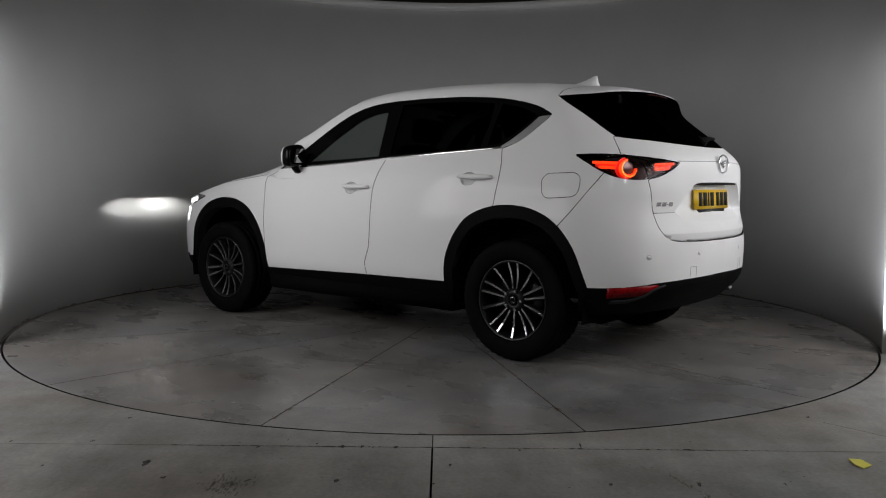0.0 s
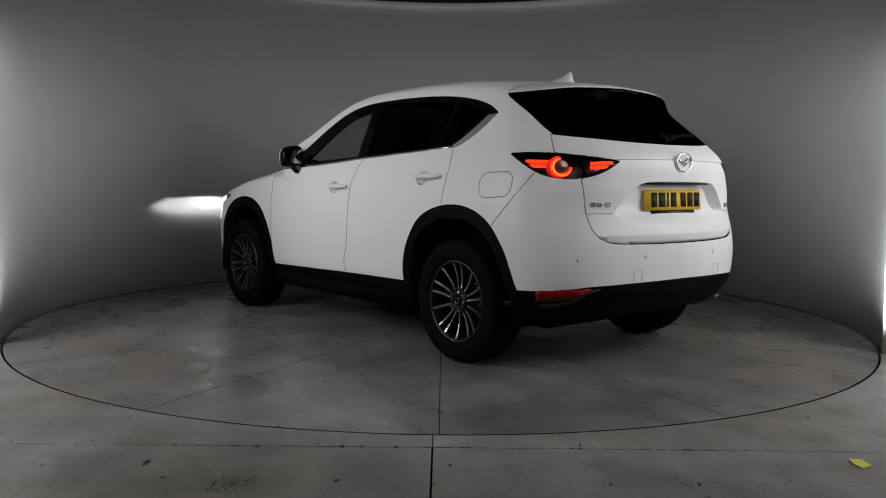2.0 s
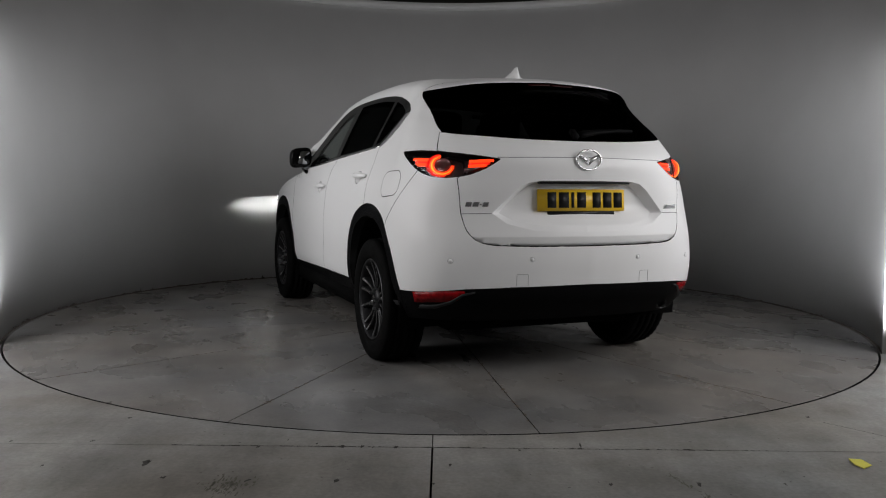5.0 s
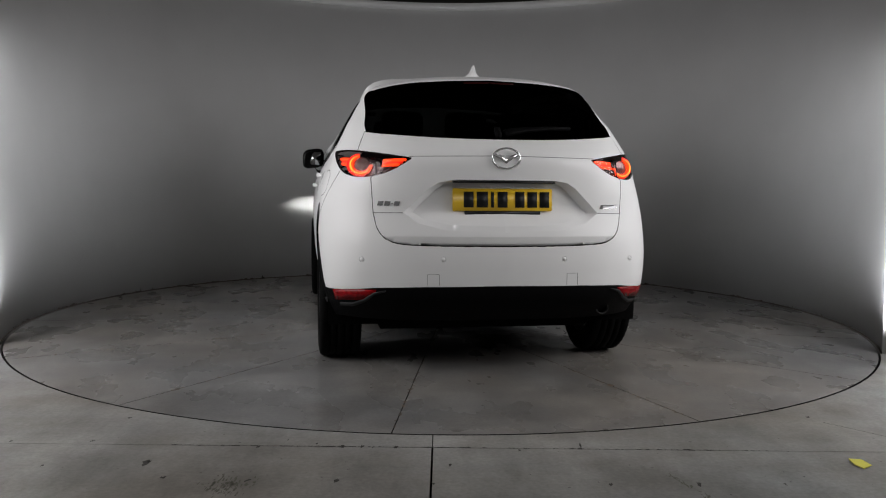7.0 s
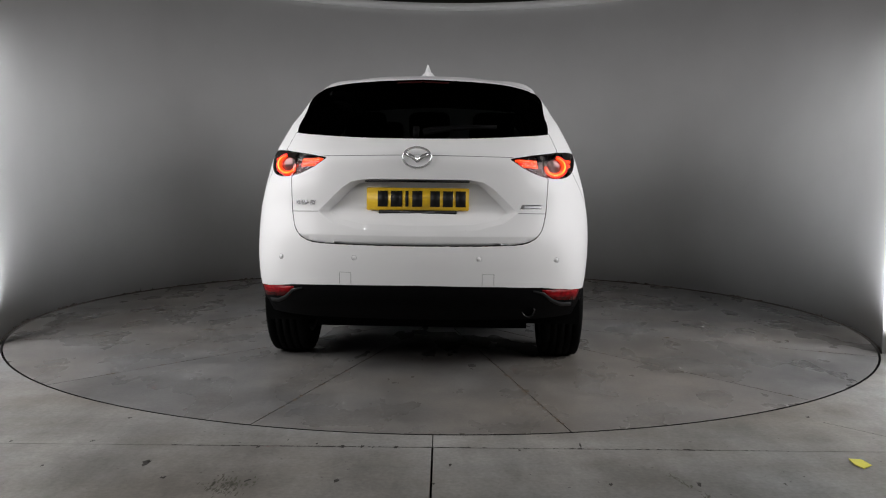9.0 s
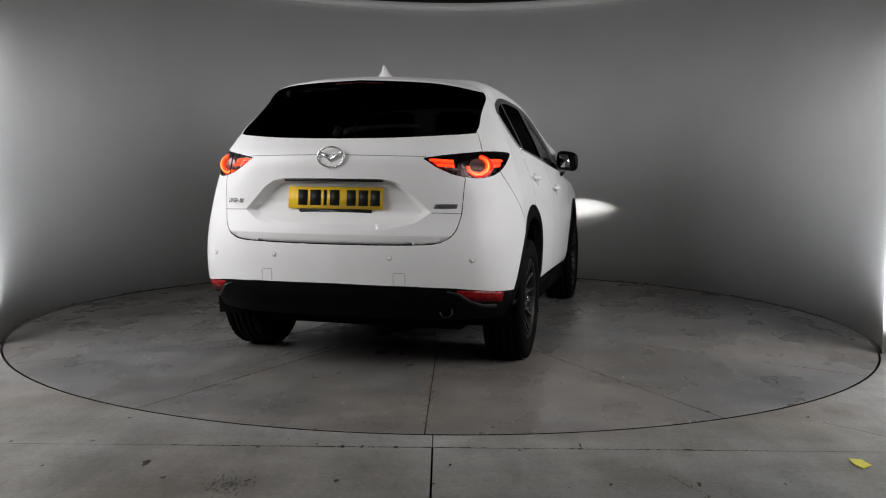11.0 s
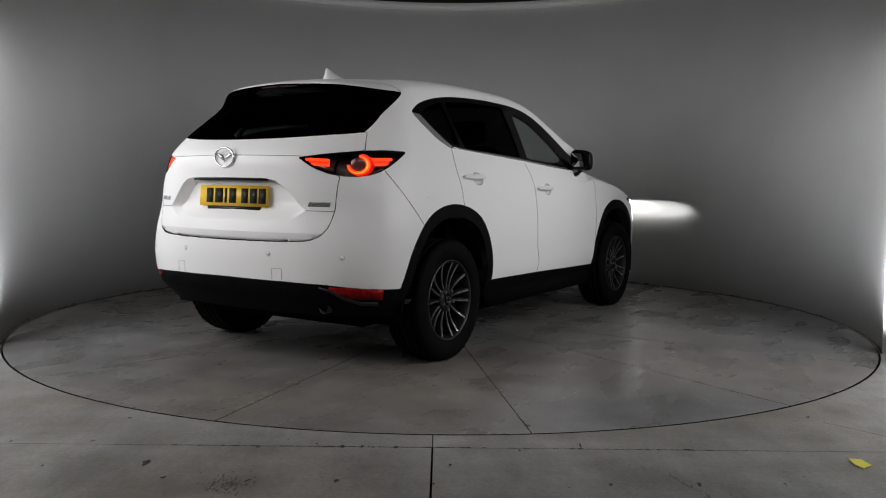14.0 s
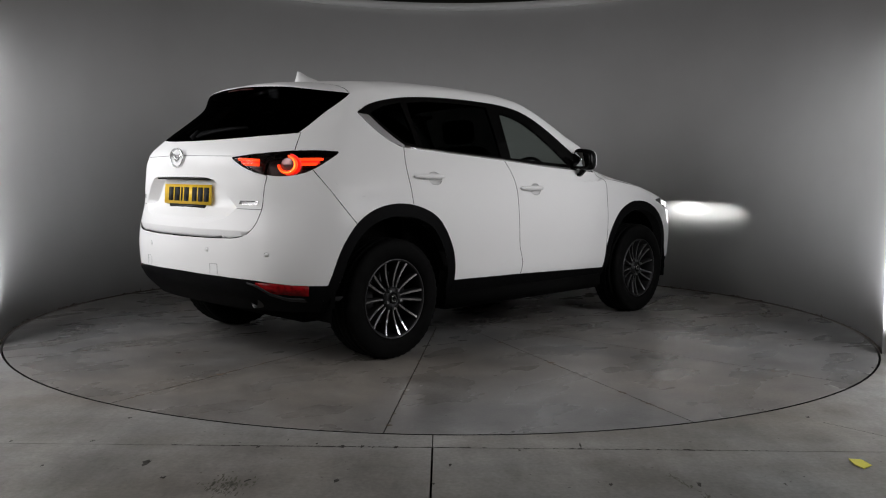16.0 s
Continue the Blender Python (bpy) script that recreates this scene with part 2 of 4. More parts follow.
# crumbled edge along the cross joint
for i in range(170):
    x = rnd.uniform(-1.05, 1.30)
    r = rnd.uniform(.001, .007) * (1.8 if rnd.random() < .12 else 1)
    blob(bm, x, JY + rnd.uniform(-.002, .002), r * rnd.uniform(1, 3), r * rnd.uniform(.5, 1), .0008, rnd, .5, 8)
for i in range(160):
    x, y = rnd.uniform(-2.2, 2.2), rnd.uniform(-4.2, -2.95)
    if math.hypot(x, y) > 3.03:
        r = rnd.uniform(.0008, .003)
        blob(bm, x, y, r * rnd.uniform(1, 2.2), r, .0008, rnd, .5, 7)
st = part("floor_chips", bm, GRIME, smooth=False)
tagged(st, "dark chips and scuffs in the concrete floor", "floor marks", kind="stuff")
bm = bmesh.new()
for i in range(110):
    u = rnd.random()
    x, y = -.735 + rnd.gauss(0, .035), -3.60 + rnd.gauss(0, .05)
    blob(bm, x, y, rnd.uniform(.001, .005), rnd.uniform(.004, .016), .0006, rnd, .5, 7)
for i in range(60):
    u = rnd.random()
    blob(bm, .83 + .09 * u + rnd.gauss(0, .006), -3.45 - .25 * u + rnd.gauss(0, .01), rnd.uniform(.001, .003), rnd.uniform(.004, .012), .0006, rnd, .5, 6)
st = part("floor_stain", bm, GRIME_THIN, smooth=False)
tagged(st, "brown dirty scrape stain on the concrete floor", "stain", kind="stuff")
bm = bmesh.new()
a0, a1 = Vector((1.70, -2.76, .0006)), Vector((2.6, -3.80, .0006))
n0 = (a1 - a0).cross(Vector((0, 0, 1))).normalized() * .0022
bm.faces.new([bm.verts.new(v) for v in (a0 - n0, a1 - n0, a1 + n0, a0 + n0)])
st = part("floor_crack", bm, GRIME, smooth=False)
tagged(st, "straight thin crack in the concrete floor", "crack", kind="stuff")
bm = bmesh.new()
top = [bm.verts.new((x, y, .004 + z)) for (x, y), z in zip(((1.563, -3.277), (1.617, -3.268), (1.618, -3.345), (1.577, -3.369), (1.559, -3.337)), (.006, .0, .004, .0, .003))]
c = bm.verts.new((1.588, -3.318, .007))
for k in range(5):
    bm.faces.new((c, top[k], top[(k + 1) % 5]))
bmesh.ops.recalc_face_normals(bm, faces=bm.faces)
bmesh.ops.solidify(bm, geom=bm.faces[:], thickness=.003)
tagged(part("paper_scrap", bm, PAPER, smooth=False), "torn scrap of yellow paper lying on the floor", "paper scrap")

TRIM = material("wall_lip", (0.62, 0.62, 0.62), 0.6, vary=0.05, scale=3)
lip = part("trim", curved_wall(R_WALL - .03, R_WALL + .18, 2.9, 2.975, -24.3, 204.3), TRIM)
tagged(lip, "pale lip along the top of the curved wall", "trim", kind="structure")
CEIL = material("ceiling_paint", (0.13, 0.12, 0.11), 0.9, vary=0.05, scale=2)
SHED = material("hall_paint", (0.25, 0.25, 0.25), 0.9, vary=0.05, scale=2)


def block(name, x0, x1, y0, y1, z0, z1, mat, label):
    bm = bmesh.new()
    bmesh.ops.create_cube(bm, size=1, matrix=Matrix.Translation(((x0 + x1) / 2, (y0 + y1) / 2, (z0 + z1) / 2)) @ Matrix.Diagonal((x1 - x0, y1 - y0, z1 - z0, 1)))
    return tagged(part(name, bm, mat, smooth=False), label, name.split("_")[0], kind="structure")


block("ceiling", -7, 7, -9, 7, 3.06, 3.2, CEIL, "plain dark hall ceiling")
# hall walls out of view, added to close off the room
block("wall_south", -7, 7, -9.15, -9, 0, 3.06, SHED, "unseen plain grey wall added to close the hall")
block("wall_north", -7, 7, 7, 7.15, 0, 3.06, SHED, "unseen plain grey wall added to close the hall")
block("wall_west", -7.15, -7, -9, 7, 0, 3.06, SHED, "unseen plain grey wall added to close the hall")
block("wall_east", 7, 7.15, -9, 7, 0, 3.06, SHED, "unseen plain grey wall added to close the hall")

# 9 mm dark strip all along the wall's foot
FOOT_STRIP = material("dark_foot_strip", (0.05, 0.042, 0.036), 0.8, vary=0.3, scale=20)
sk = part("baseboard", curved_wall(R_WALL - .006, R_WALL + .001, 0, .009, -24.3, 204.3), FOOT_STRIP)
tagged(sk, "low dark strip along the foot of the curved wall", "baseboard", kind="structure")

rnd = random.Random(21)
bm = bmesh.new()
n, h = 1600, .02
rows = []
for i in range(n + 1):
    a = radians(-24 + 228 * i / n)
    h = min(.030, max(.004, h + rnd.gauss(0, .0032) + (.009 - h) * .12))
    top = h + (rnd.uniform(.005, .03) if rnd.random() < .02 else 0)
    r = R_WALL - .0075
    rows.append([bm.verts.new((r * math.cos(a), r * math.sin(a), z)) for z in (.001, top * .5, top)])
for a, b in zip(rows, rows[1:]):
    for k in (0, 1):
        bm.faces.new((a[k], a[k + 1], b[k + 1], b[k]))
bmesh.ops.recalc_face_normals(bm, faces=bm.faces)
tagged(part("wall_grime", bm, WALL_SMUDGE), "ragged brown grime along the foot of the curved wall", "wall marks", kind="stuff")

from mathutils.bvhtree import BVHTree

# ---- car ----
LEVELS = 14
# profiles up the tail, from the middle of the tailgate round the corner to the flank
tail_middle = [(-2.10, 0, .32), (-2.22, 0, .44), (-2.25, 0, .58), (-2.25, 0, .74), (-2.215, 0, .90), (-2.225, 0, 1.05), (-2.225, 0, 1.17), (-2.12, 0, 1.27), (-1.97, 0, 1.39), (-1.83, 0, 1.505), (-1.80, 0, 1.595), (-1.72, 0, 1.625), (-1.52, 0, 1.65)]
tail_inner = [(-2.08, .35, .32), (-2.20, .35, .44), (-2.225, .34, .58), (-2.225, .34, .74), (-2.195, .34, .90), (-2.20, .33, 1.05), (-2.195, .33, 1.17), (-2.09, .33, 1.275), (-1.94, .32, 1.39), (-1.81, .32, 1.50), (-1.78, .32, 1.587), (-1.71, .30, 1.615), (-1.51, .15, 1.65)]
tail_lamp_line = [(-2.03, .58, .32), (-2.14, .60, .44), (-2.165, .60, .58), (-2.16, .60, .74), (-2.135, .58, .90), (-2.14, .56, 1.05), (-2.125, .55, 1.17), (-2.00, .55, 1.29), (-1.87, .52, 1.395), (-1.76, .50, 1.49), (-1.72, .50, 1.57), (-1.66, .46, 1.597), (-1.48, .26, 1.645)]
tail_corner = [(-1.95, .72, .32), (-2.04, .76, .44), (-2.07, .775, .58), (-2.07, .76, .74), (-2.05, .73, .90), (-2.05, .70, 1.05), (-2.02, .68, 1.17), (-1.88, .668, 1.31), (-1.77, .634, 1.405), (-1.68, .608, 1.485), (-1.64, .588, 1.55), (-1.58, .54, 1.587), (-1.44, .30, 1.64)]
tail_quarter = [(-1.87, .80, .32), (-1.93, .85, .44), (-1.94, .87, .58), (-1.94, .865, .74), (-1.93, .84, .90), (-1.93, .80, 1.05), (-1.90, .775, 1.17), (-1.77, .728, 1.325), (-1.68, .689, 1.41), (-1.61, .656, 1.485), (-1.57, .622, 1.54), (-1.52, .57, 1.585), (-1.42, .31, 1.64)]
tail_flank = [(-1.75, .85, .31), (-1.78, .895, .44), (-1.78, .915, .58), (-1.77, .92, .74), (-1.77, .905, .90), (-1.77, .87, 1.05), (-1.74, .842, 1.17), (-1.65, .769, 1.34), (-1.58, .725, 1.42), (-1.53, .69, 1.485), (-1.50, .646, 1.545), (-1.46, .585, 1.59), (-1.40, .31, 1.645)]
REAR = [tail_middle, tail_inner, tail_lamp_line, tail_corner, tail_quarter, tail_flank]
for row in REAR:
    row.append((-1.35, 0, 1.67))


def ip(x, *pairs):
    """Straight interpolation over (x, value) pairs in rising x."""
    return float(np.interp(x, [p[0] for p in pairs], [p[1] for p in pairs]))


def side_section(x):
    belt = ip(x, (-1.6, 1.27), (-1.22, 1.245), (-.83, 1.22), (-.28, 1.19), (.14, 1.155), (.72, 1.12), (1.1, 1.08))
    top = ip(x, (-1.5, 1.50), (-1.3, 1.54), (-1.13, 1.555), (-.59, 1.58), (-.07, 1.57), (.17, 1.525), (.35, 1.425), (.51, 1.30), (.70, 1.16), (.8, 1.12))
    crown = ip(x, (-1.55, 1.675), (-1.2, 1.692), (-.7, 1.703), (-.3, 1.696), (0, 1.678), (.2, 1.637), (.42, 1.533), (.8, 1.30), (1.08, 1.14), (1.35, 1.105), (1.7, 1.04), (2.0, .965), (2.15, .90), (2.25, .79))
    shift = ip(x, (-1.55, .25), (-1.3, .15), (-1.05, .06), (-.8, 0))
    plan = ip(x, (-1.55, 1.0), (-1.0, 1.0), (0, .99), (1.0, .985), (1.5, .985), (1.7, .972), (1.9, .925), (2.05, .84), (2.16, .68), (2.23, .42), (2.26, .1))
    rows = [(.84, .30), (.90, .42), (.918, .58), (.925, .75), (.912, .92), (.892, 1.05)]
    if x < .75:
        def wy(z):
            return ip(z, (1.05, .892), (1.12, .87), (1.20, .83), (1.30, .785), (1.44, .71), (1.53, .665), (1.58, .632))
        zs = [belt - .07, belt, belt + (top - belt) * .38, belt + (top - belt) * .72, top]
        rows += [(wy(z), z) for z in zs]
        ye = wy(top) - .055
        ze = top + (crown - top) * .58
        rows += [(ye, ze), (ye * .5, ze + (crown - ze) * .78), (0, crown)]
        shw = (0, 0, 0, 0, 0, 0, .15, .4, .7, .9, 1, 1, 1, 1)
    else:
        s = ip(x, (.75, 1.07), (1.1, 1.05), (1.35, 1.01), (1.7, .93), (2.0, .85), (2.2, .74))
        k = s / 1.05
        rows = [(y, .30 + (z - .30) * (s - .3) / .75) for y, z in rows]
        e = s + min(.06, max(0.02, .5 * (crown - s)))
        fr = (.955, .90, .82, .70, .55, .38, .19, 0)
        for j, f in enumerate(fr):
            rows.append((.892 * f, s + (crown - s) * (1 - f ** 2.2) ** .75))
        shw = (0,) * 14
    return [(x + shift * w, y * plan, z) for (y, z), w in zip(rows, shw)]


STATIONS = REAR + [side_section(x) for x in (-1.58, -1.38, -1.15, -.9, -.6, -.3, 0, .2, .38, .55, .72, .9, 1.1, 1.35, 1.6, 1.8, 1.95, 2.08, 2.17, 2.23, 2.26)]


def spline(P, n):
    """Points along smooth curves through the rows of P (first axis), n steps a span."""
    P = np.asarray(P, float)
    d = np.sqrt(((P[1:] - P[:-1]) ** 2).sum(-1)).mean(1) if P.ndim == 3 else np.sqrt(((P[1:] - P[:-1]) ** 2).sum(-1))
    d = np.maximum(d, 1e-4)
    s = (P[1:] - P[:-1]) / d.reshape(-1, *([1] * (P.ndim - 1)))
    dd = d.reshape(-1, *([1] * (P.ndim - 1)))
    T = np.empty_like(P)
    T[0], T[-1] = s[0], s[-1]
    T[1:-1] = (s[:-1] * dd[1:] + s[1:] * dd[:-1]) / (dd[1:] + dd[:-1])
    out = []
    for i in range(len(P) - 1):
        for k in range(n):
            u = k / n
            h00, h10, h01, h11 = 2 * u ** 3 - 3 * u * u + 1, u ** 3 - 2 * u * u + u, -2 * u ** 3 + 3 * u * u, u ** 3 - u * u
            out.append(h00 * P[i] + h10 * d[i] * T[i] + h01 * P[i + 1] + h11 * d[i] * T[i + 1])
    out.append(P[-1])
    return np.array(out)


SKIN = spline(STATIONS, 6)
SKIN = spline(SKIN.transpose(1, 0, 2), 6).transpose(1, 0, 2)
SKIN[0, :, 1] = 0
SKIN[:, -1, 1] = 0


X_AXIS, Y_AXIS, Z_AXIS = Vector((1, 0, 0)), Vector((0, 1, 0)), Vector((0, 0, 1))
SIDE = (X_AXIS, Y_AXIS)                      # seen along y: (x, z)
BACK = (Y_AXIS, -X_AXIS)                     # seen along x: (y, z)
DIAG = (Vector((.7071, .7071, 0)), Vector((-.7071, .7071, 0)))  # seen on the rear corner: (s, z)


def smooth_line(pts, n=3, closed=False):
    pts = [tuple(p) for p in pts]
    if closed:
        k = len(pts)
        ext = pts[-2:] + pts + pts[:2]
        q = spline(np.array(ext), n)
        return [tuple(v) for v in q[2 * n:(k + 2) * n]]
    return [tuple(v) for v in spline(np.array(pts), n)]


def inside(pt, poly):
    x, y = pt
    c = False
    j = len(poly) - 1
    for i in range(len(poly)):
        xi, yi = poly[i]
        xj, yj = poly[j]
        if (yi > y) != (yj > y) and x < (xj - xi) * (y - yi) / (yj - yi) + xi:
            c = not c
        j = i
    return c


def slice_skin(bm, line, view, closed=False, test=None, face=.08):
    """Cut edges into the skin along a line that is given in a view."""
    e1, way = view
    pts = list(line) + ([line[0]] if closed else [])
    x0, x1 = min(p[0] for p in pts) - .08, max(p[0] for p in pts) + .08
    z0, z1 = min(p[1] for p in pts) - .08, max(p[1] for p in pts) + .08
    near = set()
    for f in bm.faces:
        c = f.calc_center_median()
        if x0 < c.dot(e1) < x1 and z0 < c.z < z1 and f.normal.dot(way) > face and (test is None or test(c)):
            near.add(f)
    for a, b in zip(pts, pts[1:]):
        lo, hi = min(a[0], b[0]) - 1e-4, max(a[0], b[0]) + 1e-4
        zl, zh = min(a[1], b[1]) - 1e-4, max(a[1], b[1]) + 1e-4
        hit = []
        for f in near:
            if not f.is_valid:
                continue
            ss = [v.co.dot(e1) for v in f.verts]
            zz = [v.co.z for v in f.verts]
            if max(ss) >= lo and min(ss) <= hi and max(zz) >= zl and min(zz) <= zh:
                hit.append(f)
        if not hit:
            continue
        d = Vector((b[0] - a[0], b[1] - a[1]))
        if d.length < 1e-6:
            continue
        no = (e1 * -d.y + Z_AXIS * d.x).normalized()
        co = e1 * a[0] + Z_AXIS * a[1]
        geom = set(hit)
        for f in hit:
            geom.update(f.edges)
            geom.update(f.verts)
        out = bmesh.ops.bisect_plane(bm, geom=list(geom), dist=1e-5, plane_co=co, plane_no=no)
        near = {f for f in near if f.is_valid} | {g for g in out["geom"] if isinstance(g, bmesh.types.BMFace)}


def seg2(pts, n):
    """A broken line with n steps to each piece."""
    out = []
    for a, b in zip(pts, pts[1:]):
        out += [(a[0] + (b[0] - a[0]) * k / n, a[1] + (b[1] - a[1]) * k / n) for k in range(n)]
    return out + [pts[-1]]


# outlines of the left half, in metres on the car
ARCH_R = [(-.84, .425), (-.85, .56), (-.91, .70), (-1.01, .825), (-1.18, .897), (-1.345, .912), (-1.51, .883), (-1.66, .80), (-1.75, .69), (-1.81, .54), (-1.835, .462)]
ARCH_F = [(.86, .39), (.875, .55), (.935, .70), (1.045, .82), (1.19, .885), (1.35, .90), (1.52, .872), (1.67, .79), (1.76, .67), (1.81, .52), (1.83, .42)]
ARCH_R, ARCH_F = smooth_line(ARCH_R, 3), smooth_line(ARCH_F, 3)


def arch_poly(arch, cx, k):
    pts = [(cx + (x - cx) * k, .36 + (z - .36) * k) for x, z in arch]
    return pts


ARCH_R_IN, ARCH_F_IN = arch_poly(ARCH_R, -1.345, .865), arch_poly(ARCH_F, 1.35, .865)


def closed_down(arch):
    return arch + [(arch[-1][0], .1), (arch[0][0], .1)]


DLO_BOTTOM = [(.75, 1.122), (.45, 1.137), (.14, 1.155), (-.28, 1.188), (-.83, 1.222), (-1.19, 1.245)]
DLO = smooth_line(DLO_BOTTOM, 2) + smooth_line([(-1.215, 1.25), (-1.30, 1.285), (-1.38, 1.345), (-1.478, 1.437)], 2) + smooth_line(
    [(-1.475, 1.445), (-1.40, 1.482), (-1.28, 1.52), (-1.13, 1.55), (-.85, 1.578), (-.59, 1.587), (-.3, 1.585), (-.07, 1.572), (.08, 1.545), (.2, 1.498), (.35, 1.408), (.51, 1.285), (.64, 1.19)], 2)
WIN_F = smooth_line([(.46, 1.172), (.1, 1.188), (-.20, 1.204)], 2) + smooth_line([(-.205, 1.21), (-.182, 1.38), (-.155, 1.512)], 1) + smooth_line([(-.14, 1.515), (-.02, 1.498), (.10, 1.452), (.28, 1.325)], 2)
WIN_R = smooth_line([(-.305, 1.212), (-.7, 1.232), (-1.03, 1.25)], 2) + [(-1.05, 1.40), (-1.04, 1.525)] + smooth_line([(-1.03, 1.53), (-.8, 1.55), (-.5, 1.557), (-.27, 1.553)], 2)
WIN_Q = [(-1.085, 1.262), (-1.17, 1.275), (-1.27, 1.345), (-1.375, 1.437), (-1.36, 1.45), (-1.25, 1.492), (-1.10, 1.525), (-1.085, 1.40)]
CHROME_Q = smooth_line([(-1.20, 1.247), (-1.30, 1.285), (-1.38, 1.345), (-1.478, 1.437)], 3) + [(-1.40, 1.432)] + smooth_line([(-1.39, 1.428), (-1.31, 1.35), (-1.24, 1.295), (-1.17, 1.25)], 3)
DOOR_F = smooth_line([(.79, 1.10), (.86, 1.06), (.872, .95), (.872, .80)], 2) + [(.872, .63), (.868, .392)]
DOOR_M = smooth_line([(-.285, 1.187), (-.245, 1.08), (-.222, .99), (-.218, .86), (-.215, .74), (-.20, .60), (-.158, .495), (-.17, .415)], 2)
DOOR_R = smooth_line([(-1.197, 1.246), (-1.222, 1.15), (-1.228, 1.05), (-1.218, .96), (-1.205, .89)], 2)
SILL = [(.90, .388), (.30, .403), (-.16, .415), (-.50, .421), (-.86, .426)]
BUMPER_SEAM = smooth_line([(-1.875, 1.10), (-1.80, .985), (-1.725, .88), (-1.64, .79)], 2)
CUPS = [[(cx + .056 * math.cos(radians(a)), cz + .038 * math.sin(radians(a))) for a in range(0, 360, 18)] for cx, cz in ((-.018, .994), (-1.005, 1.062))]
FLAP = []
for cx, cz, a in ((-1.715, 1.055, 90), (-1.715, 1.015, 180), (-1.585, 1.005, 270), (-1.575, 1.05, 0)):
    for k in range(5):
        FLAP.append((cx + .047 * math.cos(radians(a + 22.5 * k)), cz + .047 * math.sin(radians(a + 22.5 * k))))
GATE = smooth_line([(.672, 1.34), (.695, 1.29), (.728, 1.207)], 2) + [(.648, 1.172), (.645, 1.085)] + smooth_line([(.671, 1.062), (.666, .97), (.660, .88)], 2) + smooth_line([(.655, .86), (.64, .80), (.60, .752), (.54, .731), (.45, .725), (.25, .721), (-.02, .72)], 2)
GATE_POLY = GATE + [(-.02, 1.8), (.8, 1.8)]
LAMP = smooth_line([(-1.193, 1.163), (-1.10, 1.178), (-1.0, 1.189), (-.85, 1.203), (-.72, 1.207), (-.625, 1.203)], 2) + smooth_line([(-.622, 1.196), (-.70, 1.135), (-.78, 1.09), (-.88, 1.068), (-.98, 1.069), (-1.06, 1.085), (-1.13, 1.115), (-1.191, 1.158)], 2)
GLASS_BASE = smooth_line([(-.02, 1.265), (.30, 1.270), (.52, 1.284), (.62, 1.294), (.72, 1.312)], 3)
GLASS_TOP = smooth_line([(-.02, 1.602), (.28, 1.590), (.46, 1.577), (.56, 1.563), (.70, 1.548)], 3)
GLASS_SIDE = [(-1.93, 1.268), (-1.845, 1.324), (-1.66, 1.443), (-1.50, 1.540), (-1.40, 1.60)]
VALANCE = [(-.02, .516), (.45, .510), (.64, .502), (.80, .482), (.95, .462)]
SCREEN = [(.30, 1.575), (.50, 1.44), (.70, 1.29), (.90, 1.16), (.99, 1.105)]
GATE_CREASE_OUT = [(.0, 1.056), (.27, 1.054), (.335, 1.043), (.385, 1.012), (.515, .888), (.44, .835), (.30, .80), (0, .79)]
GATE_CREASE_IN = [(.0, 1.048), (.255, 1.046), (.305, 1.032), (.345, 1.002), (.462, .888), (.41, .855), (.28, .828), (0, .82)]


GATE_CREASE_OUT = seg2(GATE_CREASE_OUT, 5)
GATE_CREASE_IN = seg2(GATE_CREASE_IN, 5)


def skin_bm():
    bm = bmesh.new()
    vs = [[bm.verts.new(q) for q in row] for row in SKIN]
    for a, b in zip(vs, vs[1:]):
        for k in range(len(a) - 1):
            bm.faces.new((a[k], a[k + 1], b[k + 1], b[k]))
    bmesh.ops.remove_doubles(bm, verts=bm.verts, dist=0.0005)
    bmesh.ops.dissolve_degenerate(bm, edges=bm.edges, dist=1e-5)
    for v in bm.verts:
        v.co.y = max(v.co.y, 0)
    bm.normal_update()
    return bm


raw = skin_bm()
flip = sum(1 if f.normal.dot(f.calc_center_median() - Vector((0, 0, .8))) < 0 else -1 for f in raw.faces) > 0
if flip:
    bmesh.ops.reverse_faces(raw, faces=raw.faces)
    raw.normal_update()
TREE = BVHTree.FromBMesh(raw)
raw.faces.ensure_lookup_table()
RAW_FACES = [[(v.co.copy(), v.normal.copy()) for v in f.verts] for f in raw.faces]


def skin_normal(co):
    """The smooth normal of the uncut skin next to a point of the left half."""
    hit = TREE.find_nearest(co)
    if hit[0] is None:
        return Vector((0, 1, 0))
    n = Vector((0, 0, 0))
    for c, m in RAW_FACES[hit[2]]:
        n += m / ((c - hit[0]).length_squared + 1e-6)
    return n.normalized()


def on_skin(a, z, view, lift=0.0):
    """The place on the left skin under a point (a, z) of a view."""
    e1, way = view
    for d in (0, .01, -.01, .02, -.02):
        hit = TREE.ray_cast(e1 * (a + d) + Z_AXIS * z + way * 4, -way)
        if hit[0] is not None:
            return hit[0] + skin_normal(hit[0]) * lift
    return e1 * a + Z_AXIS * z


cut = raw.copy()


def side_only(c):
    return c.y > .35 and c.x > -1.95


def rear_only(c):
    return c.x < -1.42


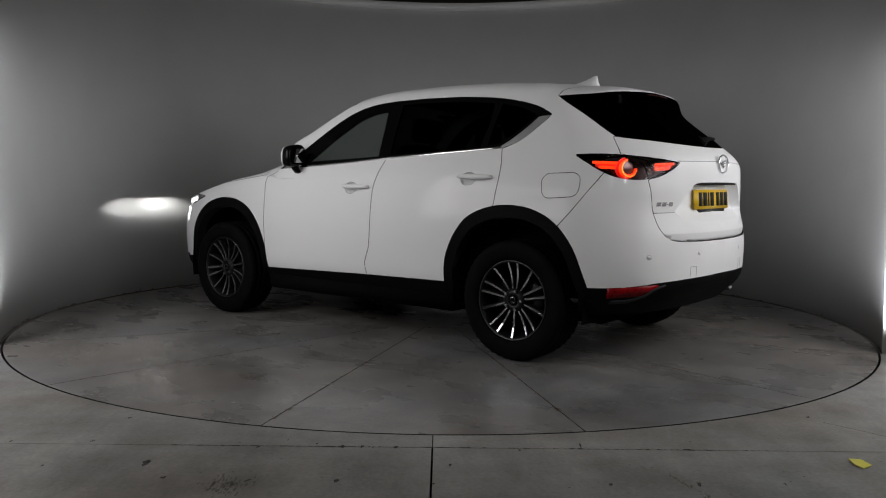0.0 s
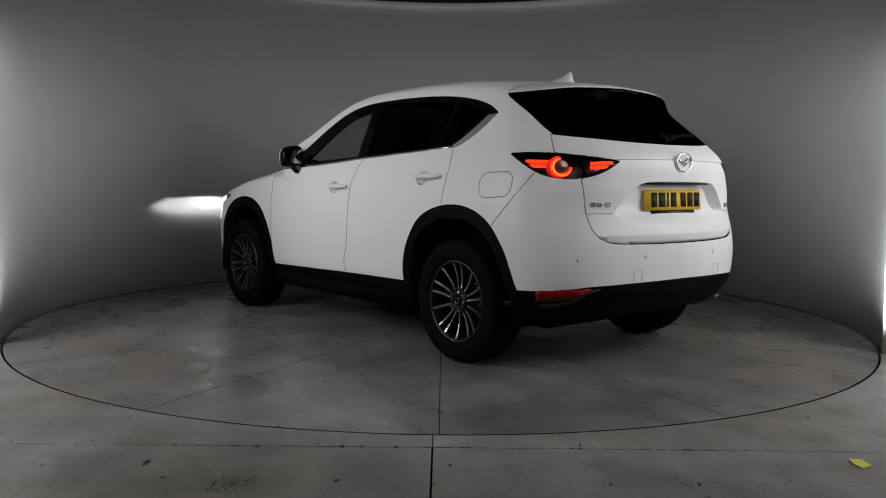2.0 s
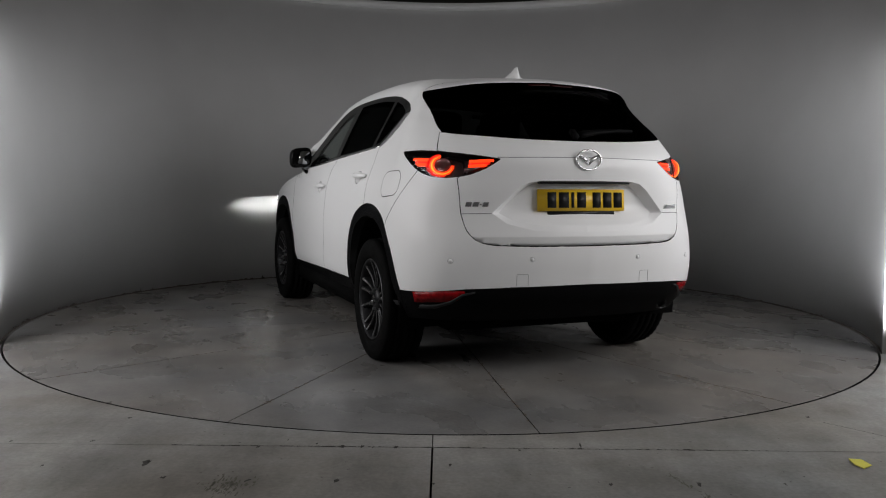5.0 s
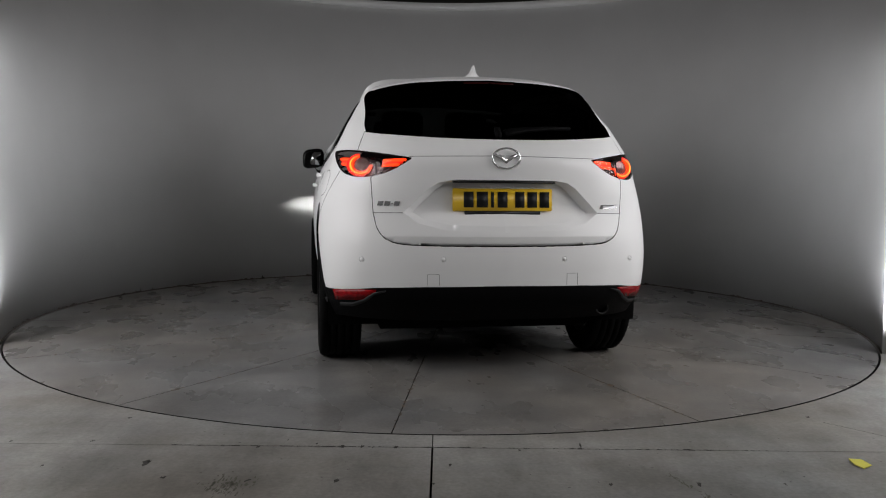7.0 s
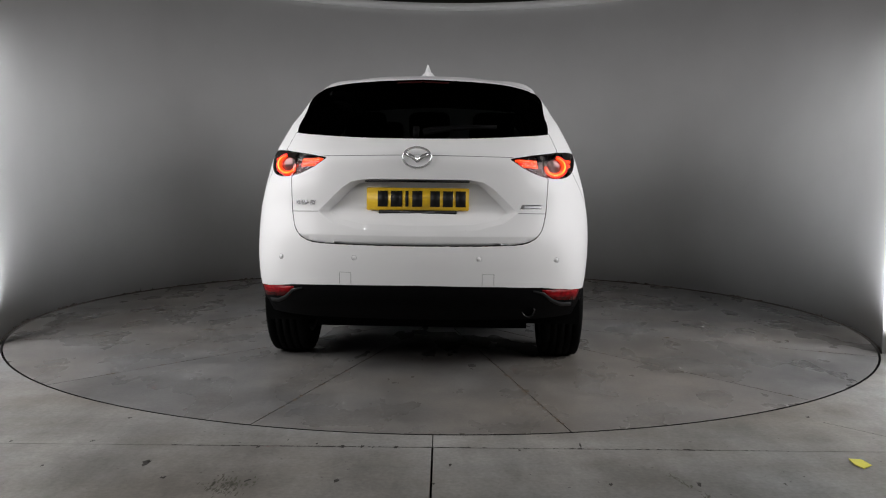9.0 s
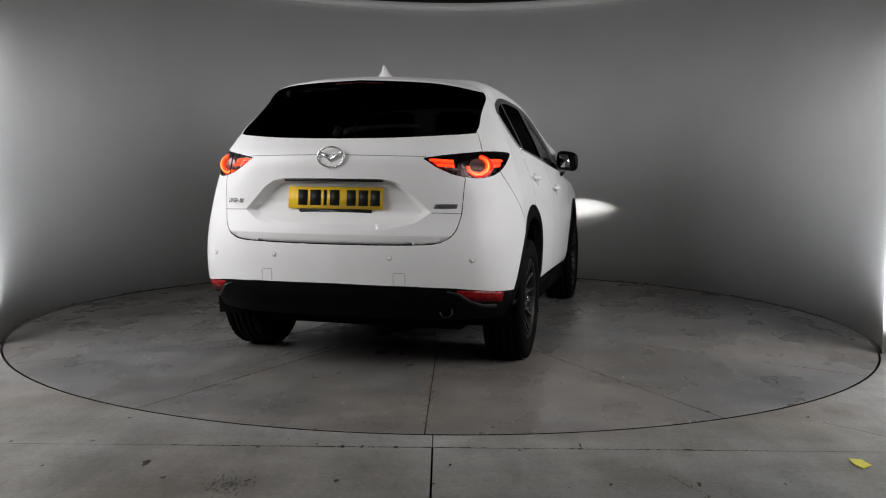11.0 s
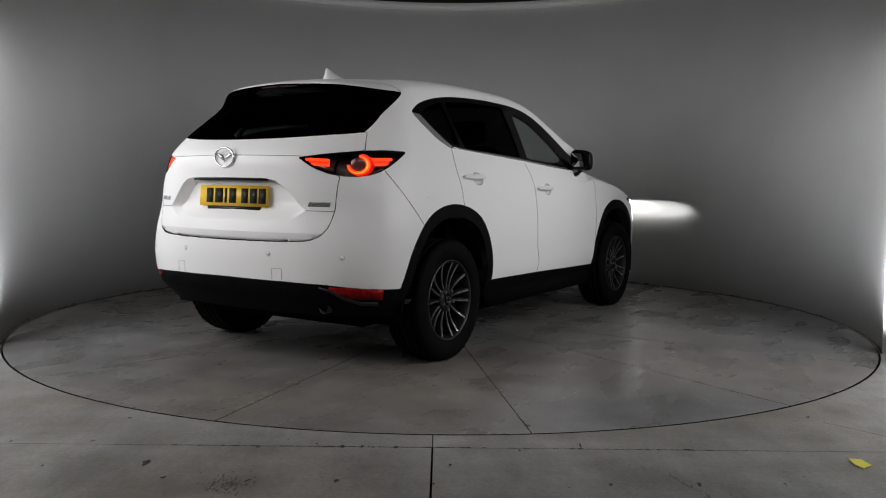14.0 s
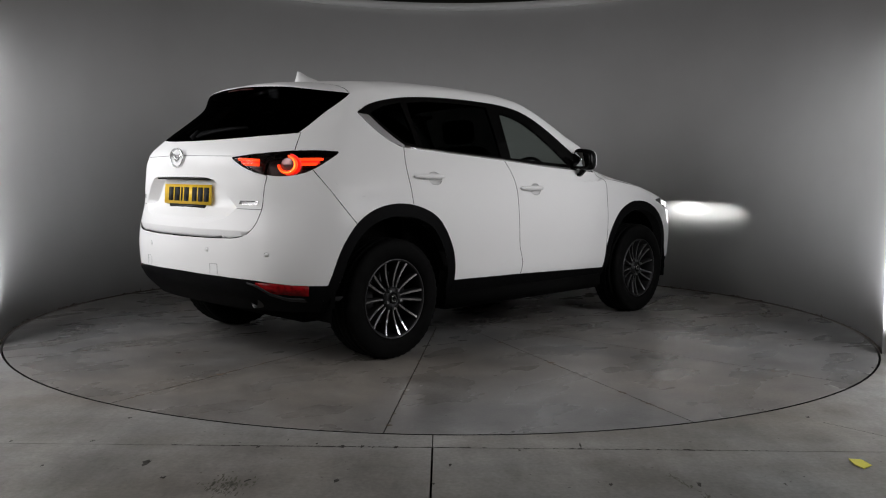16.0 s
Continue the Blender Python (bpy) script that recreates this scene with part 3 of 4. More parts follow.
for line, view, closed, test in (
        (DLO, SIDE, True, side_only), (WIN_F, SIDE, True, side_only), (WIN_R, SIDE, True, side_only), (WIN_Q, SIDE, True, side_only), (CHROME_Q, SIDE, True, side_only),
        (DOOR_F, SIDE, False, side_only), (DOOR_M, SIDE, False, side_only), (DOOR_R, SIDE, False, side_only), (SILL, SIDE, False, side_only),
        (ARCH_R, SIDE, False, side_only), (ARCH_F, SIDE, False, side_only), (ARCH_R_IN, SIDE, False, side_only), (ARCH_F_IN, SIDE, False, side_only),
        (FLAP, SIDE, True, side_only), (GLASS_SIDE, SIDE, False, lambda c: c.x < -1.35 and c.y > .4),
        (LAMP, DIAG, True, lambda c: c.x < -1.6), (BUMPER_SEAM, SIDE, False, side_only),
        (GATE, BACK, False, lambda c: c.x < -1.75), (GLASS_BASE, BACK, False, lambda c: c.x < -1.75), (GLASS_TOP, BACK, False, lambda c: c.x < -1.5),
        (VALANCE, BACK, False, lambda c: c.x < -1.7),
        (GATE_CREASE_OUT, BACK, False, lambda c: c.x < -2.0),
        (SCREEN, SIDE, False, lambda c: c.x > .2), ([(.90, 1.075), (1.4, 1.01), (1.9, .885), (2.1, .80)], SIDE, False, lambda c: c.x > .85)):
    slice_skin(cut, line, view, closed, test)

for cup in CUPS:
    slice_skin(cut, cup, SIDE, True, side_only)
slice_skin(cut, [(-1.475, 1.50), (-1.475, 1.80)], SIDE, False, lambda c: c.z > 1.5, face=-2)
slice_skin(cut, [(-.02, .771), (.66, .771)], BACK, False, lambda c: c.x < -2.0)
ARCH_R_POLY, ARCH_F_POLY = closed_down(ARCH_R), closed_down(ARCH_F)
ARCH_R_INP, ARCH_F_INP = closed_down(ARCH_R_IN), closed_down(ARCH_F_IN)


def lin(x, line):
    xs = sorted(line)
    return float(np.interp(x, [p[0] for p in xs], [p[1] for p in xs]))


def lin_x(z, line):
    xs = sorted((p[1], p[0]) for p in line)
    return float(np.interp(z, [p[0] for p in xs], [p[1] for p in xs]))


RECESS = GATE_CREASE_OUT + [(-.01, .79), (-.01, 1.056)]


def region(f):
    c = f.calc_center_median()
    x, y, z = c
    s = .7071 * (x + y)
    if x < -1.55 and inside((s, z), LAMP) and y > .3:
        return "lamp_gate" if inside((y, z), GATE_POLY) else "lamp_body"
    if y > .4 and x > -1.95 and f.normal.y > .08:
        if inside((x, z), ARCH_R_INP) or inside((x, z), ARCH_F_INP):
            return "none"
        if inside((x, z), ARCH_R_POLY):
            return "arch_rear"
        if inside((x, z), ARCH_F_POLY):
            return "arch_front"
        if inside((x, z), CHROME_Q):
            return "chrome_q"
        if inside((x, z), WIN_F):
            return "win_front"
        if inside((x, z), WIN_R):
            return "win_rear"
        if inside((x, z), WIN_Q):
            return "win_quarter"
        if inside((x, z), DLO):
            return "pillar"
        if inside((x, z), CUPS[0]) or inside((x, z), CUPS[1]):
            return "none"
        if inside((x, z), FLAP):
            return "flap"
    if x < -1.35 and lin(y, GLASS_BASE) < z < lin(y, GLASS_TOP) and (y < .4 or z > lin(x, GLASS_SIDE)) and f.normal.x < .0:
        return "glass_rear"
    if x < -1.475 and z > lin(y, GLASS_TOP) and z > 1.5:
        return "spoiler"
    if x > 1.86 and .76 < z < .935 and .38 < y < .86:
        return "none"
    if x < -1.7 and z < lin(y, VALANCE):
        return "valance"
    if x < -1.75 and z < 1.6 and inside((y, z), GATE_POLY):
        if z <= lin(y, GLASS_BASE):
            return "none" if x < -2.0 and inside((y, z), RECESS) else "tailgate"
    if x < -1.60 and z < 1.11 and x < lin_x(z, BUMPER_SEAM):
        return "bumper"
    if -.90 < x < .90 and z < lin(x, SILL):
        return "sill"
    if y > .4 and z < 1.26:
        if lin_x(z, DOOR_M) < x < lin_x(z, DOOR_F) and x < .89:
            return "door_front"
        if lin_x(z, DOOR_R) < x <= lin_x(z, DOOR_M):
            return "door_rear"
    if x > .2 and y < .78 and z > lin(x, SCREEN) - .0 and z > 1.09 and f.normal.x > .2:
        zs = lin(x, SCREEN)
        if y < .72 and x < 1.12:
            return "windscreen"
    if x > .9 and z > lin(x, [(.90, 1.075), (1.4, 1.01), (1.9, .885), (2.1, .80), (2.4, .6)]):
        return "bonnet"
    if x > 1.7 and z < .42:
        return "front_lip"
    return "body"


cut.faces.ensure_lookup_table()
cut.faces.index_update()
REG = {}
for f in cut.faces:
    REG.setdefault(region(f), []).append(f)


def dent_at(z):
    """How far the plate's recess sinks into the tailgate at a height."""
    u = min(1.0, max(0.0, (z - .815) / .11))
    return .062 * u * u * (3 - 2 * u)


def gate_dent(co):
    if co.x > -2.0 or not inside((abs(co.y), co.z), GATE_CREASE_IN + [(-.01, .82), (-.01, 1.048)]):
        return 0.0
    return dent_at(co.z)


def panel(name, key, mat, parent, depth=.018, gap=.0024, both=False, mirror=False, inset=0.0, dent=False, label=""):
    """A piece of the skin as a mesh of its own, with a turned-in rim all round."""
    bm = bmesh.new()
    seen = {}
    for f in REG.get(key, []):
        vs = []
        for v in f.verts:
            if v not in seen:
                seen[v] = bm.verts.new(v.co)
            vs.append(seen[v])
        try:
            bm.faces.new(vs)
        except ValueError:
            pass
    bm.normal_update()
    edge_v = {}

    def kept(e):
        return dent and all(abs(v.co.y) < .52 and .785 < v.co.z < 1.06 and v.co.x < -2.0 for v in e.verts)

    for e in bm.edges:
        if e.is_boundary and not kept(e) and not (abs(e.verts[0].co.y) < 1e-4 and abs(e.verts[1].co.y) < 1e-4):
            f = e.link_faces[0]
            t = f.normal.cross(e.verts[1].co - e.verts[0].co)
            if t.length < 1e-9:
                continue
            t.normalize()
            if t.dot(f.calc_center_median() - e.verts[0].co) < 0:
                t = -t
            for v in e.verts:
                edge_v[v] = edge_v.get(v, Vector((0, 0, 0))) + t
    rim = [e for e in bm.edges if e.is_boundary and not kept(e) and not (abs(e.verts[0].co.y) < 1e-4 and abs(e.verts[1].co.y) < 1e-4)]
    for v in bm.verts:
        n = skin_normal(v.co)
        mid = abs(v.co.y) < 1e-4
        if v in edge_v and edge_v[v].length > 1e-6:
            v.co += edge_v[v].normalized() * gap
        v.co -= n * inset
        if mid:
            v.co.y = 0
    normals = {}
    moved = set()
    if dent:
        for v in bm.verts:
            v.co.x += .30 * max(0.0, .771 - v.co.z)
    if depth:
        out = bmesh.ops.extrude_edge_only(bm, edges=rim)["geom"]
        for v in out:
            # rims coloured near-black: the shade inside the shut lines
            if isinstance(v, bmesh.types.BMFace):
                v.material_index = 1
            if isinstance(v, bmesh.types.BMVert):
                n = skin_normal(v.co)
                if abs(v.co.y) < 1e-4:
                    n.y = 0
                v.co -= n * depth
    if both:
        g = bmesh.ops.duplicate(bm, geom=bm.verts[:] + bm.edges[:] + bm.faces[:])["geom"]
        for v in g:
            if isinstance(v, bmesh.types.BMVert):
                v.co.y *= -1
        bmesh.ops.reverse_faces(bm, faces=[f for f in g if isinstance(f, bmesh.types.BMFace)])
        bmesh.ops.remove_doubles(bm, verts=[v for v in bm.verts if abs(v.co.y) < 1e-4], dist=1e-4)
    elif mirror:
        for v in bm.verts:
            v.co.y *= -1
        bmesh.ops.reverse_faces(bm, faces=bm.faces)
    bm.normal_update()
    ns = []
    for v in bm.verts:
        co = Vector((v.co.x, abs(v.co.y), v.co.z))
        if dent and co.z < .7695:
            ns.append(v.normal.copy())
            continue
        n = skin_normal(co)
        if v.co.y < 0:
            n.y = -n.y
        ns.append(n)
    ob = part(name, bm, mat, parent, label)
    ob.data.materials.append(SEAL_GAP_SHADE)
    ob.data.normals_split_custom_set_from_vertices(ns)
    return ob


car = new("car")
tagged(car, "glossy white compact SUV with black wheel-arch cladding and lit lamps", "car")

body = panel("body", "body", PAINT, car, both=True)
panel("rear_bumper", "bumper", PAINT, car, both=True)
tailgate = panel("tailgate", "tailgate", PAINT, car, both=True, dent=True)
panel("spoiler", "spoiler", PAINT, car, both=True, label="white roof spoiler")


def recess_mesh():
    """The sunken field round the plate: a sloping border and a flat floor that runs out downwards."""
    bm = bmesh.new()
    for side in (1, -1):
        rows = []
        for (oy, oz), (iy, iz) in zip(GATE_CREASE_OUT, GATE_CREASE_IN):
            o = on_skin(max(oy, .0005), oz, BACK)
            line = [o, o.copy()]
            for k in range(9):
                u = k / 8
                y = iy * (1 - u)
                p = on_skin(max(y, .0005), iz, BACK)
                p.x += dent_at(iz)
                line.append(p)
                if k == 0:
                    line.append(p.copy())
            rows.append(line)
        grid = []
        for line in rows:
            grid.append([bm.verts.new((q.x, q.y * side if q.y > .001 else 0, q.z)) for q in line[1:]])
        for a, b in zip(grid, grid[1:]):
            for k in range(len(a) - 1):
                if k == 1:
                    continue
                fv = (a[k], b[k], b[k + 1], a[k + 1])
                if len({tuple(round(x, 5) for x in v.co) for v in fv}) >= 3:
                    f = bm.faces.new(fv)
                    f.normal_update()
                    if f.normal.x > 0:
                        f.normal_flip()
    return bm


part("plate_recess", recess_mesh(), PAINT, tailgate)
panel("rear_valance", "valance", CLADDING, car, both=True, depth=.05, label="textured black plastic lower bumper")
panel("bonnet", "bonnet", PAINT, car, both=True)
panel("front_lip", "front_lip", CLADDING, car, both=True)
panel("rear_window", "glass_rear", PRIVACY, car, both=True, depth=.006, gap=.001, label="dark tinted rear window glass")
panel("windscreen", "windscreen", CLEAR, car, both=True, depth=.006)
DOORS = {}
for mir in (False, True):
    for nm, key, mat in (("front_door", "door_front", PAINT), ("rear_door", "door_rear", PAINT), ("fuel_flap", "flap", PAINT), ("sill", "sill", CLADDING),
                         ("arch_trim", "arch_rear", CLADDING), ("arch_trim", "arch_front", CLADDING), ("window_surround", "pillar", GLOSS_BLACK),
                         ("front_window", "win_front", CLEAR), ("rear_side_window", "win_rear", PRIVACY), ("quarter_window", "win_quarter", PRIVACY), ("chrome_trim", "chrome_q", SATIN)):
        if key == "flap" and mir:
            continue
        dp = .006 if key.startswith("win_") else (.07 if key.startswith("arch") else .018)
        ob = panel(nm, key, mat, car, mirror=mir, depth=dp, gap=.0006 if key.startswith("win_") or key in ("pillar", "chrome_q") else (.0015 if key == "flap" else .0026))
        DOORS[(key, mir)] = ob
# the skin behind a flap that the far side lacks
panel("body_infill", "flap", PAINT, car, mirror=True, depth=0, gap=-.0024)

# ---- rear lamps ----
LAMP_RING = .7071 * (-2.037 + .717)
RING_VIEW = (Vector((.375, .927, 0)), Vector((-.927, .375, 0)))
RING_A = .375 * -2.022 + .927 * .728


def strip_on(bm, pts, width, view, lift, thick=.006):
    """A band of a width along a line on the skin; width may be a list."""
    w = width if isinstance(width, (list, tuple)) else [width] * len(pts)
    rows = []
    for i, p in enumerate(pts):
        a, b = pts[max(i - 1, 0)], pts[min(i + 1, len(pts) - 1)]
        t = Vector((b[0] - a[0], b[1] - a[1])).normalized()
        n = Vector((-t.y, t.x)) * w[i] / 2
        top = [on_skin(p[0] + k * n.x, p[1] + k * n.y, view, lift) for k in (-1, 1)]
        low = [on_skin(p[0] + k * n.x, p[1] + k * n.y, view, lift - thick) for k in (-1, 1)]
        rows.append([bm.verts.new(q) for q in (top[0], top[1], low[1], low[0])])
    for a, b in zip(rows, rows[1:]):
        for k in range(4):
            bm.faces.new((a[k], b[k], b[(k + 1) % 4], a[(k + 1) % 4]))
    if len(rows) > 1:
        bm.faces.new(rows[0])
        bm.faces.new(rows[-1][::-1])
    bmesh.ops.recalc_face_normals(bm, faces=bm.faces)


def mirrored(bm):
    for v in bm.verts:
        v.co.y *= -1
    bmesh.ops.reverse_faces(bm, faces=bm.faces)
    return bm


def patch_on(poly, view, lift, thick=.004, n=0):
    """A thin plate of an outline laid on the skin."""
    bm = bmesh.new()
    top = [bm.verts.new(on_skin(a, z, view, lift)) for a, z in poly]
    low = [bm.verts.new(on_skin(a, z, view, lift - thick)) for a, z in poly]
    bm.faces.new(top)
    bm.faces.new(low[::-1])
    for k in range(len(poly)):
        j = (k + 1) % len(poly)
        bm.faces.new((top[k], low[k], low[j], top[j]))
    bmesh.ops.recalc_face_normals(bm, faces=bm.faces)
    return bm


def seg(a, b, n=8):
    return [(a[0] + (b[0] - a[0]) * k / n, a[1] + (b[1] - a[1]) * k / n) for k in range(n + 1)]


LIP = material("trim_lip", (0.02, 0.02, 0.021), 0.5, vary=0.2, scale=40, spec=0.2)
for mir in (False, True):
    fix = mirrored if mir else (lambda b: b)
    for key in ("lamp_body", "lamp_gate"):
        lamp = panel("tail_lamp", key, LAMP_DARK, car, mirror=mir, depth=.004, inset=.055, gap=.006, label="lit red tail lamp in a smoked housing")
        panel("lens", key, LENS, lamp, mirror=mir, depth=.006, gap=.0015)
        if key == "lamp_body":
            way = RING_VIEW[1]
            mid = on_skin(RING_A, 1.129, RING_VIEW) - way * .030

            def ring_at(r, ang, deep=0.0):
                return mid + RING_VIEW[0] * (.006 + 1.2 * r * math.cos(ang)) + Z_AXIS * (r * math.sin(ang)) - way * deep

            bm = bmesh.new()
            rws = []
            for k in range(40):
                u = k / 39
                ang = radians(-178 + 260 * u)
                tube = .0068 + .0038 * math.sin(math.pi * u)
                rws.append([bm.verts.new(ring_at(.045 + tube * math.cos(radians(q)), ang, -tube * math.sin(radians(q)))) for q in range(0, 360, 45)])
            for p, q in zip(rws, rws[1:]):
                for k in range(8):
                    bm.faces.new((p[k], q[k], q[(k + 1) % 8], p[(k + 1) % 8]))
            bmesh.ops.recalc_face_normals(bm, faces=bm.faces)
            part("light_ring", fix(bm), RING_GLOW, lamp, "glowing red light ring")
            bm = bmesh.new()
            rws = [[bm.verts.new(ring_at(r, radians(-165 + 235 * k / 32), -.0125)) for r in (.0445 - .0035 * math.sin(math.pi * k / 32), .0455 + .0035 * math.sin(math.pi * k / 32))] for k in range(33)]
            for p, q in zip(rws, rws[1:]):
                bm.faces.new((p[0], p[1], q[1], q[0]))
            bmesh.ops.recalc_face_normals(bm, faces=bm.faces)
            part("light_filament", fix(bm), FILAMENT, lamp, "bright orange line in the light ring")
            # the ring's scattered light, put in as a faintly glowing band
            bm = bmesh.new()
            rws = [[bm.verts.new(ring_at(r, radians(-120 + 200 * k / 24), .012)) for r in (.050, .071 - .012 * abs(k / 12 - 1))] for k in range(25)]
            for p, q in zip(rws, rws[1:]):
                bm.faces.new((p[0], p[1], q[1], q[0]))
            bmesh.ops.recalc_face_normals(bm, faces=bm.faces)
            part("light_halo", fix(bm), HALO_GLOW, lamp, "dim red glow round the light ring")
            for z0, x1 in ((1.161, -.695), (1.134, -.725)):
                bm = bmesh.new()
                strip_on(bm, seg((LAMP_RING + .084 if z0 > 1.15 else LAMP_RING + .094, z0), (x1, z0 + .004), 10), [.016] * 10 + [.010], DIAG, -.012)
                part("glow_strip", fix(bm), LAMP_GLOW, lamp, "glowing red light bar")
            bm = bmesh.new()
            vs = [bm.verts.new(ring_at(r, radians(q), dp)) for r, dp in ((.038, .010), (.024, .004)) for q in range(0, 360, 20)]
            for k in range(18):
                bm.faces.new((vs[k], vs[(k + 1) % 18], vs[18 + (k + 1) % 18], vs[18 + k]))
            bm.faces.new(vs[18:])
            bmesh.ops.recalc_face_normals(bm, faces=bm.faces)
            part("reflector", fix(bm), LAMP_GREY, lamp, "round grey lamp reflector")
            bm = bmesh.new()
            strip_on(bm, seg((LAMP_RING + .07, 1.147), (-.71, 1.152), 10), [.030] * 10 + [.02], DIAG, -.017)
            part("light_guide", fix(bm), GUIDE_GLOW, lamp, "dim red light guide between the bars")
            part("side_reflector", fix(patch_on([(-.70, 1.185), (-.79, 1.178), (-.80, 1.105), (-.74, 1.125)], DIAG, -.028)), LAMP_RED, lamp, "unlit dark red reflector")
        else:
            for z0, a0, a1 in ((1.157, -1.040, -1.166), (1.131, -1.040, -1.135)):
                bm = bmesh.new()
                strip_on(bm, seg((a0, z0 - .004), (a1, z0 + .002), 6), [.0165] * 6 + [.010], DIAG, -.012)
                part("glow_strip", fix(bm), LAMP_GLOW, lamp, "glowing red light bar")
            bm = bmesh.new()
            strip_on(bm, seg((-1.040, 1.142), (-1.15, 1.147), 6), [.026] * 6 + [.012], DIAG, -.017)
            part("light_guide", fix(bm), GUIDE_GLOW, lamp, "dim red light guide between the bars")
            part("reversing_lens", fix(patch_on([(-1.02, 1.117), (-1.10, 1.122), (-1.07, 1.105), (-1.02, 1.093)], DIAG, -.008)), LAMP_GREY, lamp, "clear reversing lamp lens")
    ref = bmesh.new()
    strip_on(ref, [(-1.052, .489), (-1.03, .478)] + seg((-1.0, .465), (-.765, .446), 10), [.006, .030, .052] + [.056] * 10, DIAG, .003, .008)
    part("bumper_reflector", fix(ref), RED_PLASTIC, car, "red plastic rear reflector")

for mir in (False, True):
    # raised lip of the valance round the reflector
    bm = bmesh.new()
    strip_on(bm, [(.90, .392), (.81, .396), (.755, .402), (.70, .432), (.655, .472), (.60, .488)], [.022, .022, .020, .018, .014, .008], BACK, .005, .008)
    part("valance_lip", mirrored(bm) if mir else bm, LIP, car, "dark grey lip of the bumper trim")

# ---- tailgate fittings ----


def on_back(y, z, lift=0.0):
    p = on_skin(abs(y), z, BACK)
    p.x += gate_dent(Vector((p.x, abs(y), z))) - lift
    p.y = y
    return p


plate = new("number_plate")
plate.parent = car
px = -2.166


def slab(x0, x1, y0, y1, z0, z1, bevel=.0):
    bm = bmesh.new()
    bmesh.ops.create_cube(bm, size=1, matrix=Matrix.Translation(((x0 + x1) / 2, (y0 + y1) / 2, (z0 + z1) / 2)) @ Matrix.Diagonal((abs(x1 - x0), abs(y1 - y0), abs(z1 - z0), 1)))
    if bevel:
        bmesh.ops.bevel(bm, geom=bm.edges[:], offset=bevel, segments=2, affect="EDGES")
    return bm


TILT = pose(px, 0, .953, 0, 4, 0)


def on_plate(bm):
    bm.transform(TILT)
    return bm


part("plate_board", on_plate(slab(-.006, .004, -.262, .262, -.0555, .0590, .003)), YELLOW, plate, "yellow number plate board")
for y0, y1 in ((.205, .150), (.138, .075), (.063, .043), (.028, -.028), (-.065, -.118), (-.130, -.185), (-.195, -.250)):
    k = 1.0
    part("plate_bar", on_plate(slab(-.0085, -.004, y0 * k, y1 * k + .004, -.038, .043)), PLATE_BLACK, plate)
part("plate_strap", on_plate(slab(-.004, .010, -.20, .20, -.074, -.054, .002)), PLATE_BLACK, plate, "black plate holder edge")
part("plate_strip", on_plate(slab(-.0055, -.003, -.09, .09, -.068, -.062)), STEEL, plate)
tagged(plate, "yellow rear number plate with a black holder")
# slot under the recess lip; the lip's shade is put in as black
grip = part("lip_shade_slot", slab(-2.214, -2.17, -.265, .265, 1.040, 1.050, .002), PLATE_BLACK, car, "black slot with the recess lip's shade painted in, above the number plate")

emblem = bmesh.new()
n = 40
prof = [(math.cos(radians(a)), math.sin(radians(a))) for a in range(0, 360, 45)]
rows = []
for i in range(n):
    a = 2 * math.pi * i / n
    row = []
    for c, s in prof:
        r = 1 + .0
        yy, zz = (.071 + .0058 * c) * math.cos(a), (.051 + .0055 * c) * math.sin(a)
        row.append(emblem.verts.new((-2.232 - .007 * s + .0, yy, 1.165 + zz)))
    rows.append(row)
for i in range(n):
    a, b = rows[i], rows[(i + 1) % n]
    for k in range(8):
        emblem.faces.new((a[k], b[k], b[(k + 1) % 8], a[(k + 1) % 8]))
for s in (-1, 1):
    q = [emblem.verts.new((-2.236 + d, s * y, 1.165 + z)) for d in (0, .012) for y, z in ((0, -.026), (0, -.004), (.028, .017), (.062, .029), (.067, .014), (.033, -.001))]
    emblem.faces.new(q[:6])
    for k in range(6):
        emblem.faces.new((q[k], q[(k + 1) % 6], q[6 + (k + 1) % 6], q[6 + k]))
bmesh.ops.recalc_face_normals(emblem, faces=emblem.faces)
part("emblem", emblem, BADGE, car, "oval chrome badge on the tailgate")
badge = new("chrome_badge")
badge.parent = car
tagged(badge, "chrome model badge")
for y0, y1, z0, z1 in ((.640, .614, .921, .944), (.607, .580, .921, .944), (.576, .566, .930, .935), (.560, .534, .921, .944)):
    bars = [(y0, z0), (y0 - .006, z1), (y1 - .006, z1), (y1, z0)]
    part("badge_bar", patch_on(bars, BACK, .004, .006), BADGE, badge, smooth=False)
badge = part("chrome_badge", mirrored(patch_on([(.525, .908), (.535, .931), (.640, .931), (.635, .908)], BACK, .003, .005)), BADGE, car, "chrome model badge", smooth=False)
part("badge_bar", mirrored(patch_on([(.545, .914), (.549, .925), (.632, .925), (.628, .914)], BACK, .0045, .002)), NUT, badge, smooth=False)
# tailgate creases: their shade drawn as thin grey strips on the paint
for y in (.66, -.66):
    bm = bmesh.new()
    s = 1 if y > 0 else -1
    strip_on(bm, seg((.515, .887), (.658, .884), 5), .003, BACK, .0012, .003)
    part("crease_shade", bm if s > 0 else mirrored(bm), SEAM_CREASE, car)
bm = bmesh.new()
strip_on(bm, seg((.0, 1.178), (.485, 1.171), 8), .0025, BACK, .0012, .003)
part("crease_shade", bm, SEAM_CREASE, car)
bm = bmesh.new()
strip_on(bm, seg((.0, 1.178), (.485, 1.171), 8), .0025, BACK, .0012, .003)
part("crease_shade", mirrored(bm), SEAM_CREASE, car)

